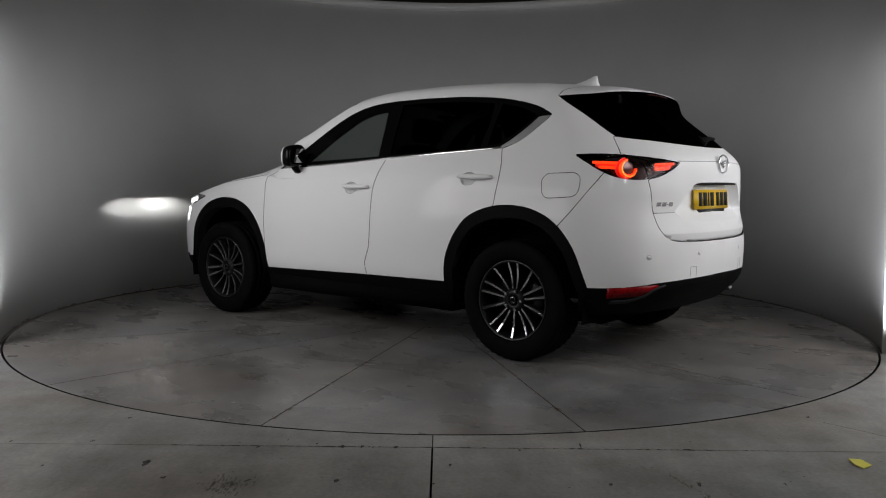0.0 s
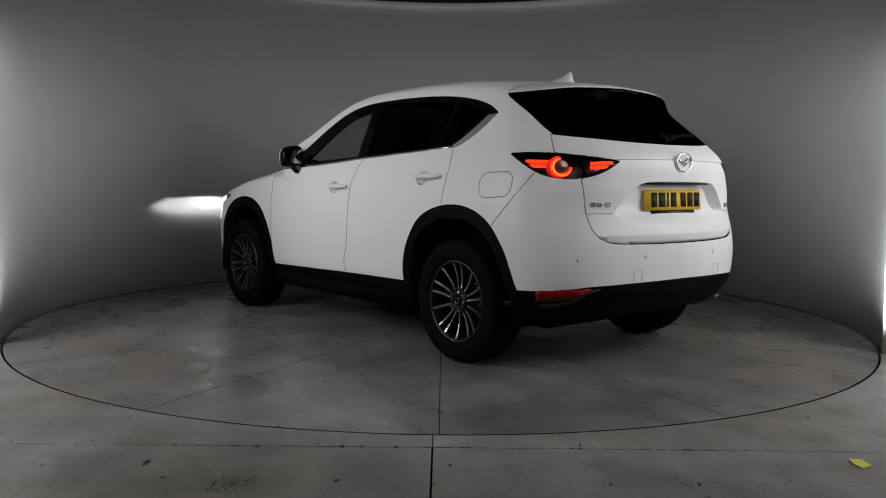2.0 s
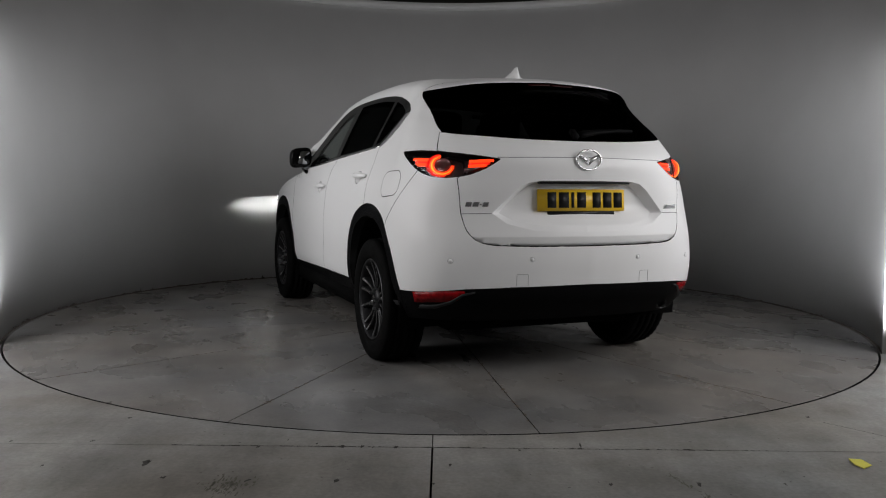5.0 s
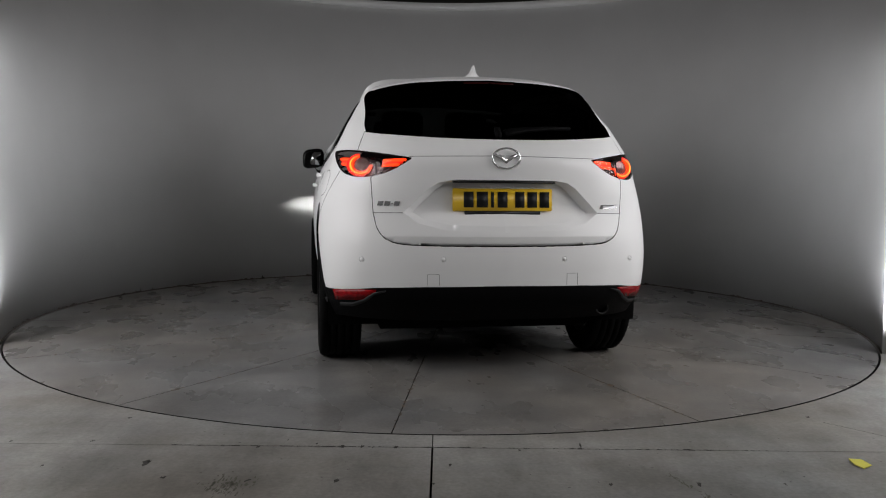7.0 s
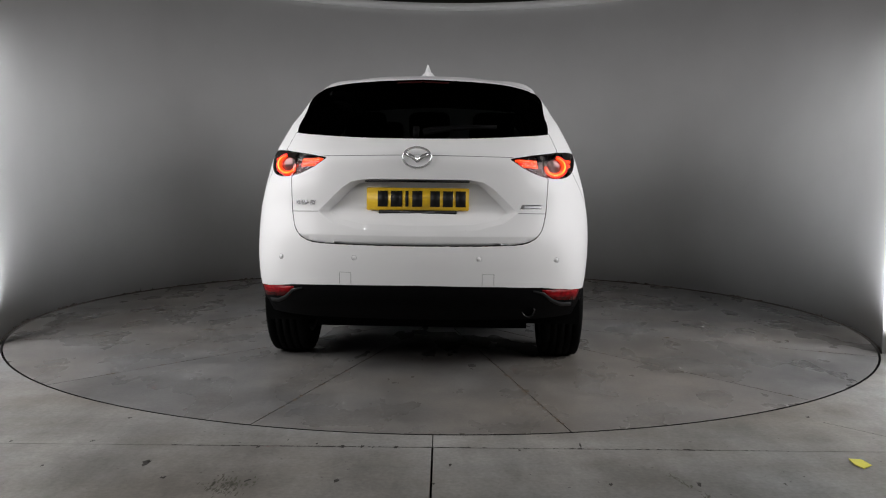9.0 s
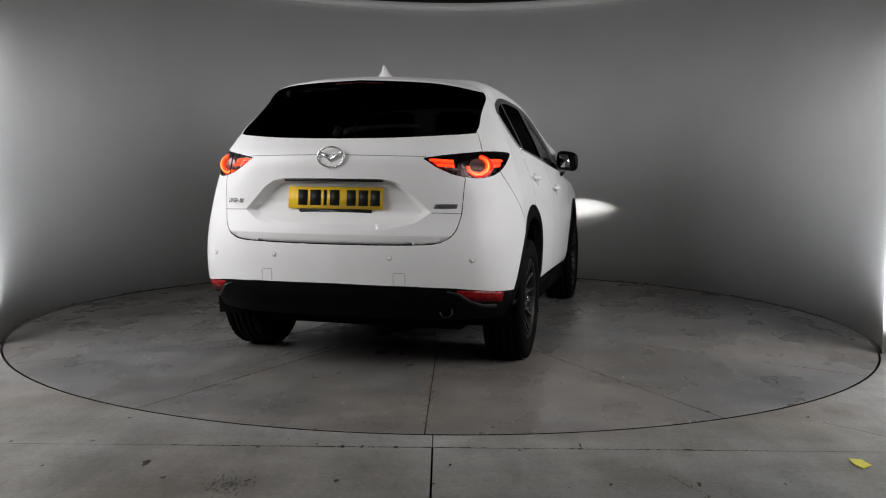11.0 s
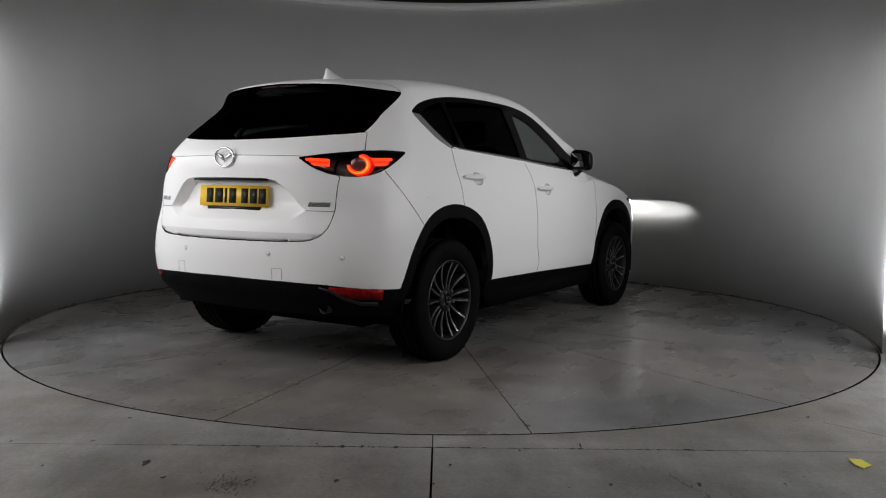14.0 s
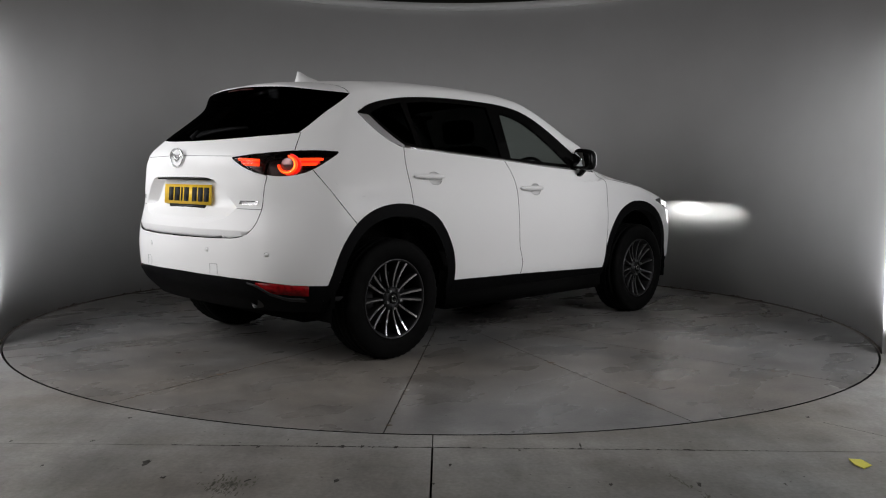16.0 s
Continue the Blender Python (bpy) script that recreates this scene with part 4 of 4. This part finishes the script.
# parking sensors, tow-eye covers
for y, z in ((.719, .646), (.317, .655), (-.317, .655), (-.719, .646)):
    disc = [(abs(y) + .011 * math.cos(radians(a)), z + .011 * math.sin(radians(a))) for a in range(0, 360, 30)]
    bm = patch_on(disc, BACK, .0012, .006)
    so = part("parking_sensor", bm if y > 0 else mirrored(bm), PAINT, car)
    ringp = [(abs(y) + .0125 * math.cos(radians(a)), z + .0125 * math.sin(radians(a))) for a in range(0, 361, 24)]
    bm = bmesh.new()
    strip_on(bm, ringp, .0012, BACK, .0006, .003)
    part("sensor_ring", bm if y > 0 else mirrored(bm), SEAM_CREASE, so)
for s in (1, -1):
    bm = bmesh.new()
    strip_on(bm, [(.335, .52), (.335, .575), (.338, .579), (.392, .579), (.395, .575), (.395, .52)], .0015, BACK, .001, .003)
    part("tow_cover_seam", bm if s > 0 else mirrored(bm), SEAM_CREASE, car)

# ---- roof: aerial, spoiler lip light, wiper ----
bm = bmesh.new()
fin_rows = [(-1.15, .000, .004), (-1.22, .018, .022), (-1.30, .042, .034), (-1.355, .072, .034), (-1.378, .078, .026), (-1.386, .040, .034), (-1.40, .0, .040)]
rows = []
for x, hgt, hw in fin_rows:
    base = TREE.ray_cast(Vector((x, .002, 3)), Vector((0, 0, -1)))[0].z - .006
    rows.append([bm.verts.new(q) for q in ((x, hw * 1.5, base), (x, hw * .55, base + hgt * .45), (x, max(.0025, hw * .12), base + hgt), (x, -max(.0025, hw * .12), base + hgt), (x, -hw * .55, base + hgt * .45), (x, -hw * 1.5, base))])
for a, b in zip(rows, rows[1:]):
    for k in range(5):
        bm.faces.new((a[k], b[k], b[k + 1], a[k + 1]))
bmesh.ops.recalc_face_normals(bm, faces=bm.faces)
part("roof_aerial", bm, PAINT, car, "white shark-fin roof aerial")
bm = bmesh.new()
strip_on(bm, seg((-.0, 1.588), (.14, 1.584), 6), .009, BACK, .001, .006)
part("brake_light", bm, BRAKE_RED, car, "unlit red high-level brake light")
bm = bmesh.new()
strip_on(bm, seg((-.0, 1.588), (.14, 1.584), 6), .009, BACK, .001, .006)
part("brake_light", mirrored(bm), BRAKE_RED, car, "unlit red high-level brake light")
bm = bmesh.new()
strip_on(bm, [(.02, 1.290), (.06, 1.300), (.15, 1.312), (.28, 1.322), (.40, 1.325)], [.030, .028, .018, .012, .008], BACK, .018, .016)
part("rear_wiper", mirrored(bm), CLADDING, car, "black rear wiper arm")
bm = bmesh.new()
strip_on(bm, [(.0, 1.292), (.03, 1.292)], .04, BACK, .025, .03)
part("wiper_pivot", bm, CLADDING, car)

# ---- seams and strips along the side ----
for mir in (False, True):
    fix = mirrored if mir else (lambda b: b)
    bm = bmesh.new()
    strip_on(bm, smooth_line([(.70, 1.128), (.45, 1.141), (.14, 1.159), (-.28, 1.192), (-.83, 1.226), (-1.19, 1.249)], 4), .012, SIDE, .004, .006)
    part("belt_strip", fix(bm), CHROME, car, "thin chrome strip under the windows")
    for xa, xb, z in ((.055, -.19, .998), (-.93, -1.185, 1.069)):
        hnd = new("door_handle")
        hnd.parent = DOORS[("door_front" if xa > 0 else "door_rear", mir)]
        cup = CUPS[0 if xa > 0 else 1]
        bm = bmesh.new()
        cx, cz = sum(q[0] for q in cup) / len(cup), sum(q[1] for q in cup) / len(cup)
        rings = []
        for k, dp in ((1.02, .001), (.9, .010), (.7, .019), (.4, .024)):
            rings.append([bm.verts.new(on_skin(cx + (a - cx) * k, cz + (z2 - cz) * k, SIDE, -dp)) for a, z2 in cup])
        for p, q in zip(rings, rings[1:]):
            for k in range(len(cup)):
                bm.faces.new((p[k], p[(k + 1) % len(cup)], q[(k + 1) % len(cup)], q[k]))
        bm.faces.new(rings[-1])
        bmesh.ops.recalc_face_normals(bm, faces=bm.faces)
        if sum(f.normal.y for f in bm.faces) < 0:
            bmesh.ops.reverse_faces(bm, faces=bm.faces)
        part("handle_cup", fix(bm), CUP, hnd)
        bm = bmesh.new()
        rws = []
        for k in range(13):
            u = k / 12
            x = xa + (xb - xa) * u
            lift = .010 + .022 * math.sin(math.pi * min(1, max(0, u))) ** .6
            hw = .016 * (math.sin(math.pi * (.06 + .88 * u)) ** .35)
            p = on_skin(x, z, SIDE)
            ny = 1
            rws.append([bm.verts.new((x, p.y + lift + hw * .55 * math.cos(radians(a)), z + .006 + hw * math.sin(radians(a)))) for a in range(0, 360, 45)])
        for a, b in zip(rws, rws[1:]):
            for k in range(8):
                bm.faces.new((a[k], b[k], b[(k + 1) % 8], a[(k + 1) % 8]))
        bm.faces.new(rws[0])
        bm.faces.new(rws[-1][::-1])
        bmesh.ops.recalc_face_normals(bm, faces=bm.faces)
        part("handle_bar", fix(bm), PAINT, hnd)
    # door mirror
    mirror = new("door_mirror")
    mirror.parent = car
    def shell(rx, ry, rz, c, cutx=None):
        bm = bmesh.new()
        bmesh.ops.create_uvsphere(bm, u_segments=24, v_segments=14, radius=1)
        for v in bm.verts:
            x, y, z = v.co
            v.co = Vector((math.copysign(abs(x) ** .75, x) * rx, math.copysign(abs(y) ** .6, y) * ry, math.copysign(abs(z) ** .6, z) * rz))
            v.co.z -= v.co.y * .12
            if cutx is not None:
                v.co.x = max(v.co.x, cutx)
            v.co += Vector(c)
        return bm
    part("mirror_cap", fix(shell(.055, .082, .074, (.545, .918, 1.215), .0)), PAINT, mirror, "white mirror cap")
    part("mirror_housing", fix(shell(.055, .086, .078, (.53, .918, 1.213), -.038)), GLOSS_BLACK, mirror, "black mirror housing")
    bm = slab(-.003, .003, -.060, .060, -.05, .05, .002)
    bm.transform(pose(.490, .918, 1.213, 0, 4, -16))
    part("mirror_glass", fix(bm), MIRROR, mirror, "mirror glass")
    bm = bmesh.new()
    rws = []
    for x, y, z, r in ((.53, .915, 1.16, .045), (.535, .895, 1.12, .042), (.545, .87, 1.10, .038), (.57, .83, 1.10, .045)):
        rws.append([bm.verts.new((x + r * math.cos(radians(a)), y + r * .3 * math.sin(radians(a)), z + r * .55 * math.sin(radians(a)))) for a in range(0, 360, 45)])
    for a, b in zip(rws, rws[1:]):
        for k in range(8):
            bm.faces.new((a[k], b[k], b[(k + 1) % 8], a[(k + 1) % 8]))
    bm.faces.new(rws[0])
    bm.faces.new(rws[-1])
    bmesh.ops.recalc_face_normals(bm, faces=bm.faces)
    part("mirror_arm", fix(bm), GLOSS_BLACK, mirror)
    # head lamp: lens shell and a shielded light inside that throws the beam
    head = new("head_lamp")
    head.parent = car
    s = -1 if mir else 1
    bm = bmesh.new()
    strip_on(bm, [(1.62, .905), (1.72, .893), (1.80, .875), (1.86, .862)], [.012, .05, .07, .075], SIDE, .004, .006)
    part("head_lens", fix(bm), HEAD_LENS, head, "lit head lamp lens")
    for z in (.868, .848):
        bm = bmesh.new()
        strip_on(bm, seg((1.74, z + .022), (1.86, z + .004), 5), .010, SIDE, .006, .004)
        part("glow_strip", fix(bm), DAY_GLARE_GLOW, head, "glowing white running light")
    # head lamp glare on the bumper corner, put in as a glowing strip
    bm = bmesh.new()
    strip_on(bm, seg((1.885, .815), (1.90, .70), 8), [.012, .026, .030, .028, .025, .021, .017, .012, .006], SIDE, .003, .005)
    part("glow_strip", fix(bm), DAY_GLARE_GLOW, head, "head lamp glare on the bumper corner, made as a glow")


# ---- head lamp projectors: small lit elements behind a shield with a tapered slot ----
def projector(y, wy, slot, drop, elements):
    head = new("projector")
    head.parent = car
    bx, bz = 1.90, .852
    bm = bmesh.new()
    L, hi, lo, T = .12, .03, .04, .004
    for x0, x1, y0, y1, z0, z1 in ((-.03, L, -wy, wy, hi, hi + T), (-.03, L, -wy, wy, -lo - T, -lo), (-.03, L, -wy - T, -wy, -lo, hi), (-.03, L, wy, wy + T, -lo, hi), (-.034, -.03, -wy, wy, -lo, hi)):
        bmesh.ops.create_cube(bm, size=1, matrix=Matrix.Translation(((x0 + x1) / 2, (y0 + y1) / 2, (z0 + z1) / 2)) @ Matrix.Diagonal((x1 - x0, y1 - y0, z1 - z0, 1)))
    n = 24
    cols = []
    for k in range(n + 1):
        a = -wy + 2 * wy * k / n
        u = min(1.0, max(0.0, (abs(a) / slot - .42) / .58))
        top, low = -.62 * drop * u * u, -drop + .30 * drop * u
        if abs(a) > slot:
            top = low = -.66 * drop
        cols.append([bm.verts.new((L, a, z)) for z in (hi, top, low, -lo)])
    for p, q in zip(cols, cols[1:]):
        bm.faces.new((p[0], p[1], q[1], q[0]))
        bm.faces.new((p[2], p[3], q[3], q[2]))
    bm.transform(Matrix.Translation((bx, y, bz)))
    part("shield", bm, BLACK, head, smooth=False)
    for z0, z1, hw, mat in elements:
        bm = bmesh.new()
        f = bm.faces.new([bm.verts.new((bx, y + a, bz + b)) for a, b in ((-hw, z0), (hw, z0), (hw, z1), (-hw, z1))])
        f.normal_update()
        if f.normal.x < 0:
            f.normal_flip()
        part("lit_element", bm, mat, head, smooth=False)


for y in (1, -1):
    projector(y * .645, .085, .078, .021, ((-.0025, .0, .013, BEAM), (.001, .010, .020, BEAM_MID), (.011, .025, .020, BEAM_LOW)))
    projector(y * .525, .026, .020, .014, ((-.0025, .0, .017, BEAM_CORE),))

# ---- wheels ----


def lathe(profile, n=64):
    """A ring turned about the y axis from (y, radius) pairs; closed profile."""
    bm = bmesh.new()
    rows = []
    for i in range(n):
        a = 2 * math.pi * i / n
        rows.append([bm.verts.new((r * math.cos(a), y, r * math.sin(a))) for y, r in profile])
    for i in range(n):
        a, b = rows[i], rows[(i + 1) % n]
        for k in range(len(profile)):
            j = (k + 1) % len(profile)
            bm.faces.new((a[k], a[j], b[j], b[k]))
    bmesh.ops.recalc_face_normals(bm, faces=bm.faces)
    return bm


RT = .357
tyre_profile = [(-.10, .232), (-.118, .27), (-.119, .31), (-.112, .341), (-.101, .352)]
for y in (-.062, -.022, .022, .062):
    tyre_profile += [(y - .006, RT - abs(y) * .03), (y - .005, RT - .012), (y + .005, RT - .012), (y + .006, RT - abs(y) * .03)]
tyre_profile += [(.101, .352), (.112, .341), (.119, .31), (.118, .27), (.10, .232)]


def wheel_at(x, y, name="wheel"):
    wheel = new(name)
    wheel.parent = car
    wheel.matrix_basis = pose(x, y, RT - .001, 0, 0, 180 if y < 0 else 0)
    return wheel


def build_wheel(w):
    bm = lathe(tyre_profile, 96)
    for v in bm.verts:
        r = math.hypot(v.co.x, v.co.z)
        a = math.atan2(v.co.z, v.co.x)
        if r > .338 and abs(v.co.y) > .05 and int(round(a / (2 * math.pi) * 96)) % 2:
            v.co.x *= 1 - .006 / r
            v.co.z *= 1 - .006 / r
    part("tyre", bm, RUBBER, w, "black rubber tyre with worn tread")
    part("rim", lathe([(.105, .236), (.108, .228), (.098, .222), (.07, .212), (-.09, .205), (-.105, .236), (-.09, .242), (.09, .242)], 72), RIM_DARK, w, "grey alloy rim barrel")
    part("rim_lip", lathe([(.104, .236), (.1085, .233), (.107, .229), (.100, .230)], 72), STEEL, w, "machined rim edge")
    part("brake_disc", lathe([(.02, .155), (.02, .05), (.0, .05), (.0, .155)], 48), STEEL, w)
    part("wheel_back", lathe([(-.03, .235), (-.03, .01), (-.04, .01), (-.04, .235)], 32), BLACK, w)
    for k in range(5):
        for da, ww in ((-8, .0095), (8, .0095), (36, .0095)):
            a = radians(90 + 72 * k + da)
            bm = bmesh.new()
            rws = []
            for i in range(7):
                u = i / 6
                ah = a if da == 36 else a + radians(da) * .6
                p0 = Vector((.040 * math.cos(ah), .040 * math.sin(ah)))
                p1 = Vector((.228 * math.cos(a), .228 * math.sin(a)))
                pt = p0.lerp(p1, u)
                r, aa = pt.length, math.atan2(pt.y, pt.x)
                hw = ww * (.75 + .35 * u)
                yy = .078 + .022 * u ** 1.5 - .012 * math.sin(math.pi * u)
                ca, sa = math.cos(aa), math.sin(aa)
                rws.append([bm.verts.new((r * ca - t * sa, yy + d, r * sa + t * ca)) for t, d in ((-hw * 1.5, -.035), (-hw, -.002), (-hw * .6, .001), (hw * .6, .001), (hw, -.002), (hw * 1.5, -.035))])
            for p, q in zip(rws, rws[1:]):
                for j in range(5):
                    bm.faces.new((p[j], q[j], q[j + 1], p[j + 1])).material_index = 0 if j == 2 else 1
            bmesh.ops.recalc_face_normals(bm, faces=bm.faces)
            part("spoke", bm, RIM, w, smooth=False).data.materials.append(RIM_DARK)
        a = radians(90 + 72 * k + 18)
        bm = bmesh.new()
        bmesh.ops.create_cone(bm, cap_ends=True, segments=6, radius1=.0115, radius2=.009, depth=.03, matrix=pose(.057 * math.cos(a), .085, .057 * math.sin(a), -90))
        part("wheel_nut", bm, NUT, w, smooth=False)
    part("hub", lathe([(.076, .070), (.086, .050), (.090, .034), (.05, .034), (.05, .070)], 32), RIM_DARK, w)
    part("hub_cap", lathe([(.094, .0005), (.094, .022), (.090, .030), (.07, .030), (.07, .0005)], 32), GLOSS_BLACK, w, "black hub cap with a chrome mark")
    bm = lathe([(.0955, .016), (.0955, .0185), (.093, .0185), (.093, .016)], 24)
    part("hub_mark", bm, CHROME, w)


first = wheel_at(-1.347, .801)
build_wheel(first)
for x, y in ((-1.347, -.801), (1.35, .801), (1.35, -.801)):
    m = pose(x, y, RT - .001, 0, 0, 180 if y < 0 else 0) @ pose(0, 0, 0, 0, 31 if x > 0 else -17, 0)
    copy_thing(first, m)

# ---- underside and wheel wells ----
for x in (-1.347, 1.35):
    for s in (1, -1):
        bm = bmesh.new()
        rows = []
        for i in range(25):
            a = radians(-12 + 204 * i / 24)
            rows.append([bm.verts.new((x + .457 * math.cos(a), s * yy, .36 + .49 * math.sin(a))) for yy in (.88, .55)] + [bm.verts.new((x, s * .55, .36))])
        for a, b in zip(rows, rows[1:]):
            bm.faces.new((a[0], b[0], b[1], a[1]))
            bm.faces.new((a[1], b[1], a[2]))
        bmesh.ops.recalc_face_normals(bm, faces=bm.faces)
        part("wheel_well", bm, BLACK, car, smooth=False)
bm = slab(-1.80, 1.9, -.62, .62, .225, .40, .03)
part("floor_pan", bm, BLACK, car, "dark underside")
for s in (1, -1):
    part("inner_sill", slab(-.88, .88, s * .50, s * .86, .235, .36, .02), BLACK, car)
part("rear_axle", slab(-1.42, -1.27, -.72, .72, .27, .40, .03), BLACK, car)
bm = lathe([(0, .034), (.16, .034), (.16, .030), (0, .030)], 28)
bm.transform(pose(-2.095, -.58, .375, 0, 0, -90))
part("exhaust_pipe", bm, DARK_STEEL, car, "round steel exhaust pipe")
bm = lathe([(.03, .001), (.03, .030), (.04, .030), (.04, .001)], 20)
bm.transform(pose(-2.095, -.58, .375, 0, 0, -90))
part("exhaust_core", bm, BLACK, car)

# ---- cabin ----


def pad(rx, ry, rz, c, tilt=0, p=.45):
    bm = bmesh.new()
    bmesh.ops.create_uvsphere(bm, u_segments=20, v_segments=12, radius=1)
    for v in bm.verts:
        x, y, z = v.co
        v.co = Vector((math.copysign(abs(x) ** p, x) * rx, math.copysign(abs(y) ** p, y) * ry, math.copysign(abs(z) ** p, z) * rz))
    bm.transform(pose(*c, 0, tilt, 0))
    return bm


def seat(x, y, wide=.25):
    s = new("seat")
    s.parent = car
    part("seat_cushion", pad(.26, wide, .09, (x, y, .70)), CLOTH, s)
    part("seat_back", pad(.075, wide * .95, .30, (x - .28, y, 1.0), -14), CLOTH, s)
    part("headrest", pad(.05, .13, .085, (x - .40, y, 1.39), -8), CLOTH, s)


for x, y in ((.15, .37), (.15, -.37), (-.75, .40), (-.75, -.40)):
    seat(x, y, .25)
seat(-.75, 0, .15)
part("dashboard", pad(.22, .72, .12, (.80, 0, 1.03)), BLACK, car, "dark dashboard")
bm = lathe([(-.012, .175), (.012, .175), (.015, .19), (0, .20), (-.015, .19)], 32)
bm.transform(pose(.50, -.37, 1.06, 0, 0, 90) @ pose(0, 0, 0, 25, 0, 0))
part("steering_wheel", bm, CLOTH, car, "dark steering wheel")
part("boot_lining", slab(-1.95, -1.15, -.62, .62, .55, .62, .02), BLACK, car)
part("cabin_floor", slab(-1.9, 1.2, -.75, .75, .44, .50), BLACK, car)
for s in (1, -1):
    part("door_lining", slab(-1.15, .75, s * .73, s * .76, .5, 1.10), BLACK, car)
    part("boot_lining", slab(-1.75, -1.15, s * .55, s * .66, .6, 1.16), BLACK, car)
bm = bmesh.new()
rows = []
for i in range(13):
    x = -1.45 + 1.62 * i / 12
    row = []
    for k in range(9):
        y = -.56 + 1.12 * k / 8
        hit = TREE.ray_cast(Vector((x, abs(y) + .001, 3)), Vector((0, 0, -1)))[0]
        row.append(bm.verts.new((x, y, hit.z - .035)))
    rows.append(row)
for a, b in zip(rows, rows[1:]):
    for k in range(8):
        bm.faces.new((a[k], a[k + 1], b[k + 1], b[k]))
part("headlining", bm, LINING, car)

# ---- turntable ----
table = new("turntable")
tagged(table, "round steel-grey vehicle turntable with radial joints", "turntable", kind="structure")
cuts = [87.0, 113.8, 140.5, 166.5, 193.0, 219.5, 246.0] + [246 + 25.125 * k for k in range(1, 8)] + [447.0]
for a0, a1 in zip(cuts, cuts[1:]):
    bm = bmesh.new()
    n = 12
    g = .0024
    outer, inner = [], []
    for i in range(n + 1):
        a = radians(a0 + (a1 - a0) * i / n)
        off = g if i == 0 else (-g if i == n else 0)
        t = Vector((-math.sin(a), math.cos(a), 0)) * off
        outer.append(Vector((math.cos(a), math.sin(a), 0)) * (R_TABLE - .008) + t)
        inner.append(Vector((math.cos(a), math.sin(a), 0)) * .45 + t)
    vo, vi = [bm.verts.new(v) for v in outer], [bm.verts.new(v) for v in inner]
    lo, li = [bm.verts.new(v - Vector((0, 0, .02))) for v in outer], [bm.verts.new(v - Vector((0, 0, .02))) for v in inner]
    for i in range(n):
        bm.faces.new((vi[i], vo[i], vo[i + 1], vi[i + 1]))
        bm.faces.new((vo[i], lo[i], lo[i + 1], vo[i + 1])).material_index = 1
    bm.faces.new((vi[0], li[0], lo[0], vo[0])).material_index = 1
    bm.faces.new((vi[n], vo[n], lo[n], li[n])).material_index = 1
    bmesh.ops.recalc_face_normals(bm, faces=bm.faces)
    part("turntable_plate", bm, TABLE, table, smooth=False).data.materials.append(SEAL_GAP_SHADE)
bm = bmesh.new()
bmesh.ops.create_cone(bm, cap_ends=True, segments=64, radius1=.447, radius2=.447, depth=.02, matrix=pose(0, 0, -.010))
part("turntable_plate", bm, TABLE, table, smooth=False)
bm = bmesh.new()
bmesh.ops.create_cone(bm, cap_ends=True, segments=96, radius1=R_TABLE - .012, radius2=R_TABLE - .012, depth=.02, matrix=pose(0, 0, -.034))
part("turntable_bed", bm, BLACK, table, smooth=False)

rnd = random.Random(9)
bm = bmesh.new()
for i in range(45):
    r, a = math.sqrt(rnd.uniform(.6, 8.6)), rnd.uniform(0, 6.283)
    k = rnd.uniform(.0012, .0035) * (2 if rnd.random() < .1 else 1)
    blob(bm, r * math.cos(a), r * math.sin(a), k * rnd.uniform(1, 2.5), k * rnd.uniform(.4, 1), .0007, rnd, .5, 8)
part("table_marks", bm, GRIME, table, smooth=False)["kind"] = "stuff"
bm = bmesh.new()
for a in cuts[:-1]:
    for i in range(70):
        r = rnd.uniform(.6, 2.9)
        t = rnd.gauss(0, .005)
        ca, sa = math.cos(radians(a)), math.sin(radians(a))
        k = rnd.uniform(.002, .010) * (2 if rnd.random() < .06 else 1)
        blob(bm, r * ca - t * sa, r * sa + t * ca, k, k, .0006, rnd, .5, 7)
part("rust_marks", bm, RUST, table, smooth=False)["kind"] = "stuff"

PIVOT = (0.0652, 0.0425)


def turn(t):
    return pose(0, 0, 0, 0, 0, 141.343 - 5.9617 * t)


def motions():
    times = [0.5 * k for k in range(33)]
    walk(car, [(t, turn(t) @ pose(PIVOT[0], PIVOT[1], 0)) for t in times])
    walk(table, [(t, turn(t)) for t in times])


motions()
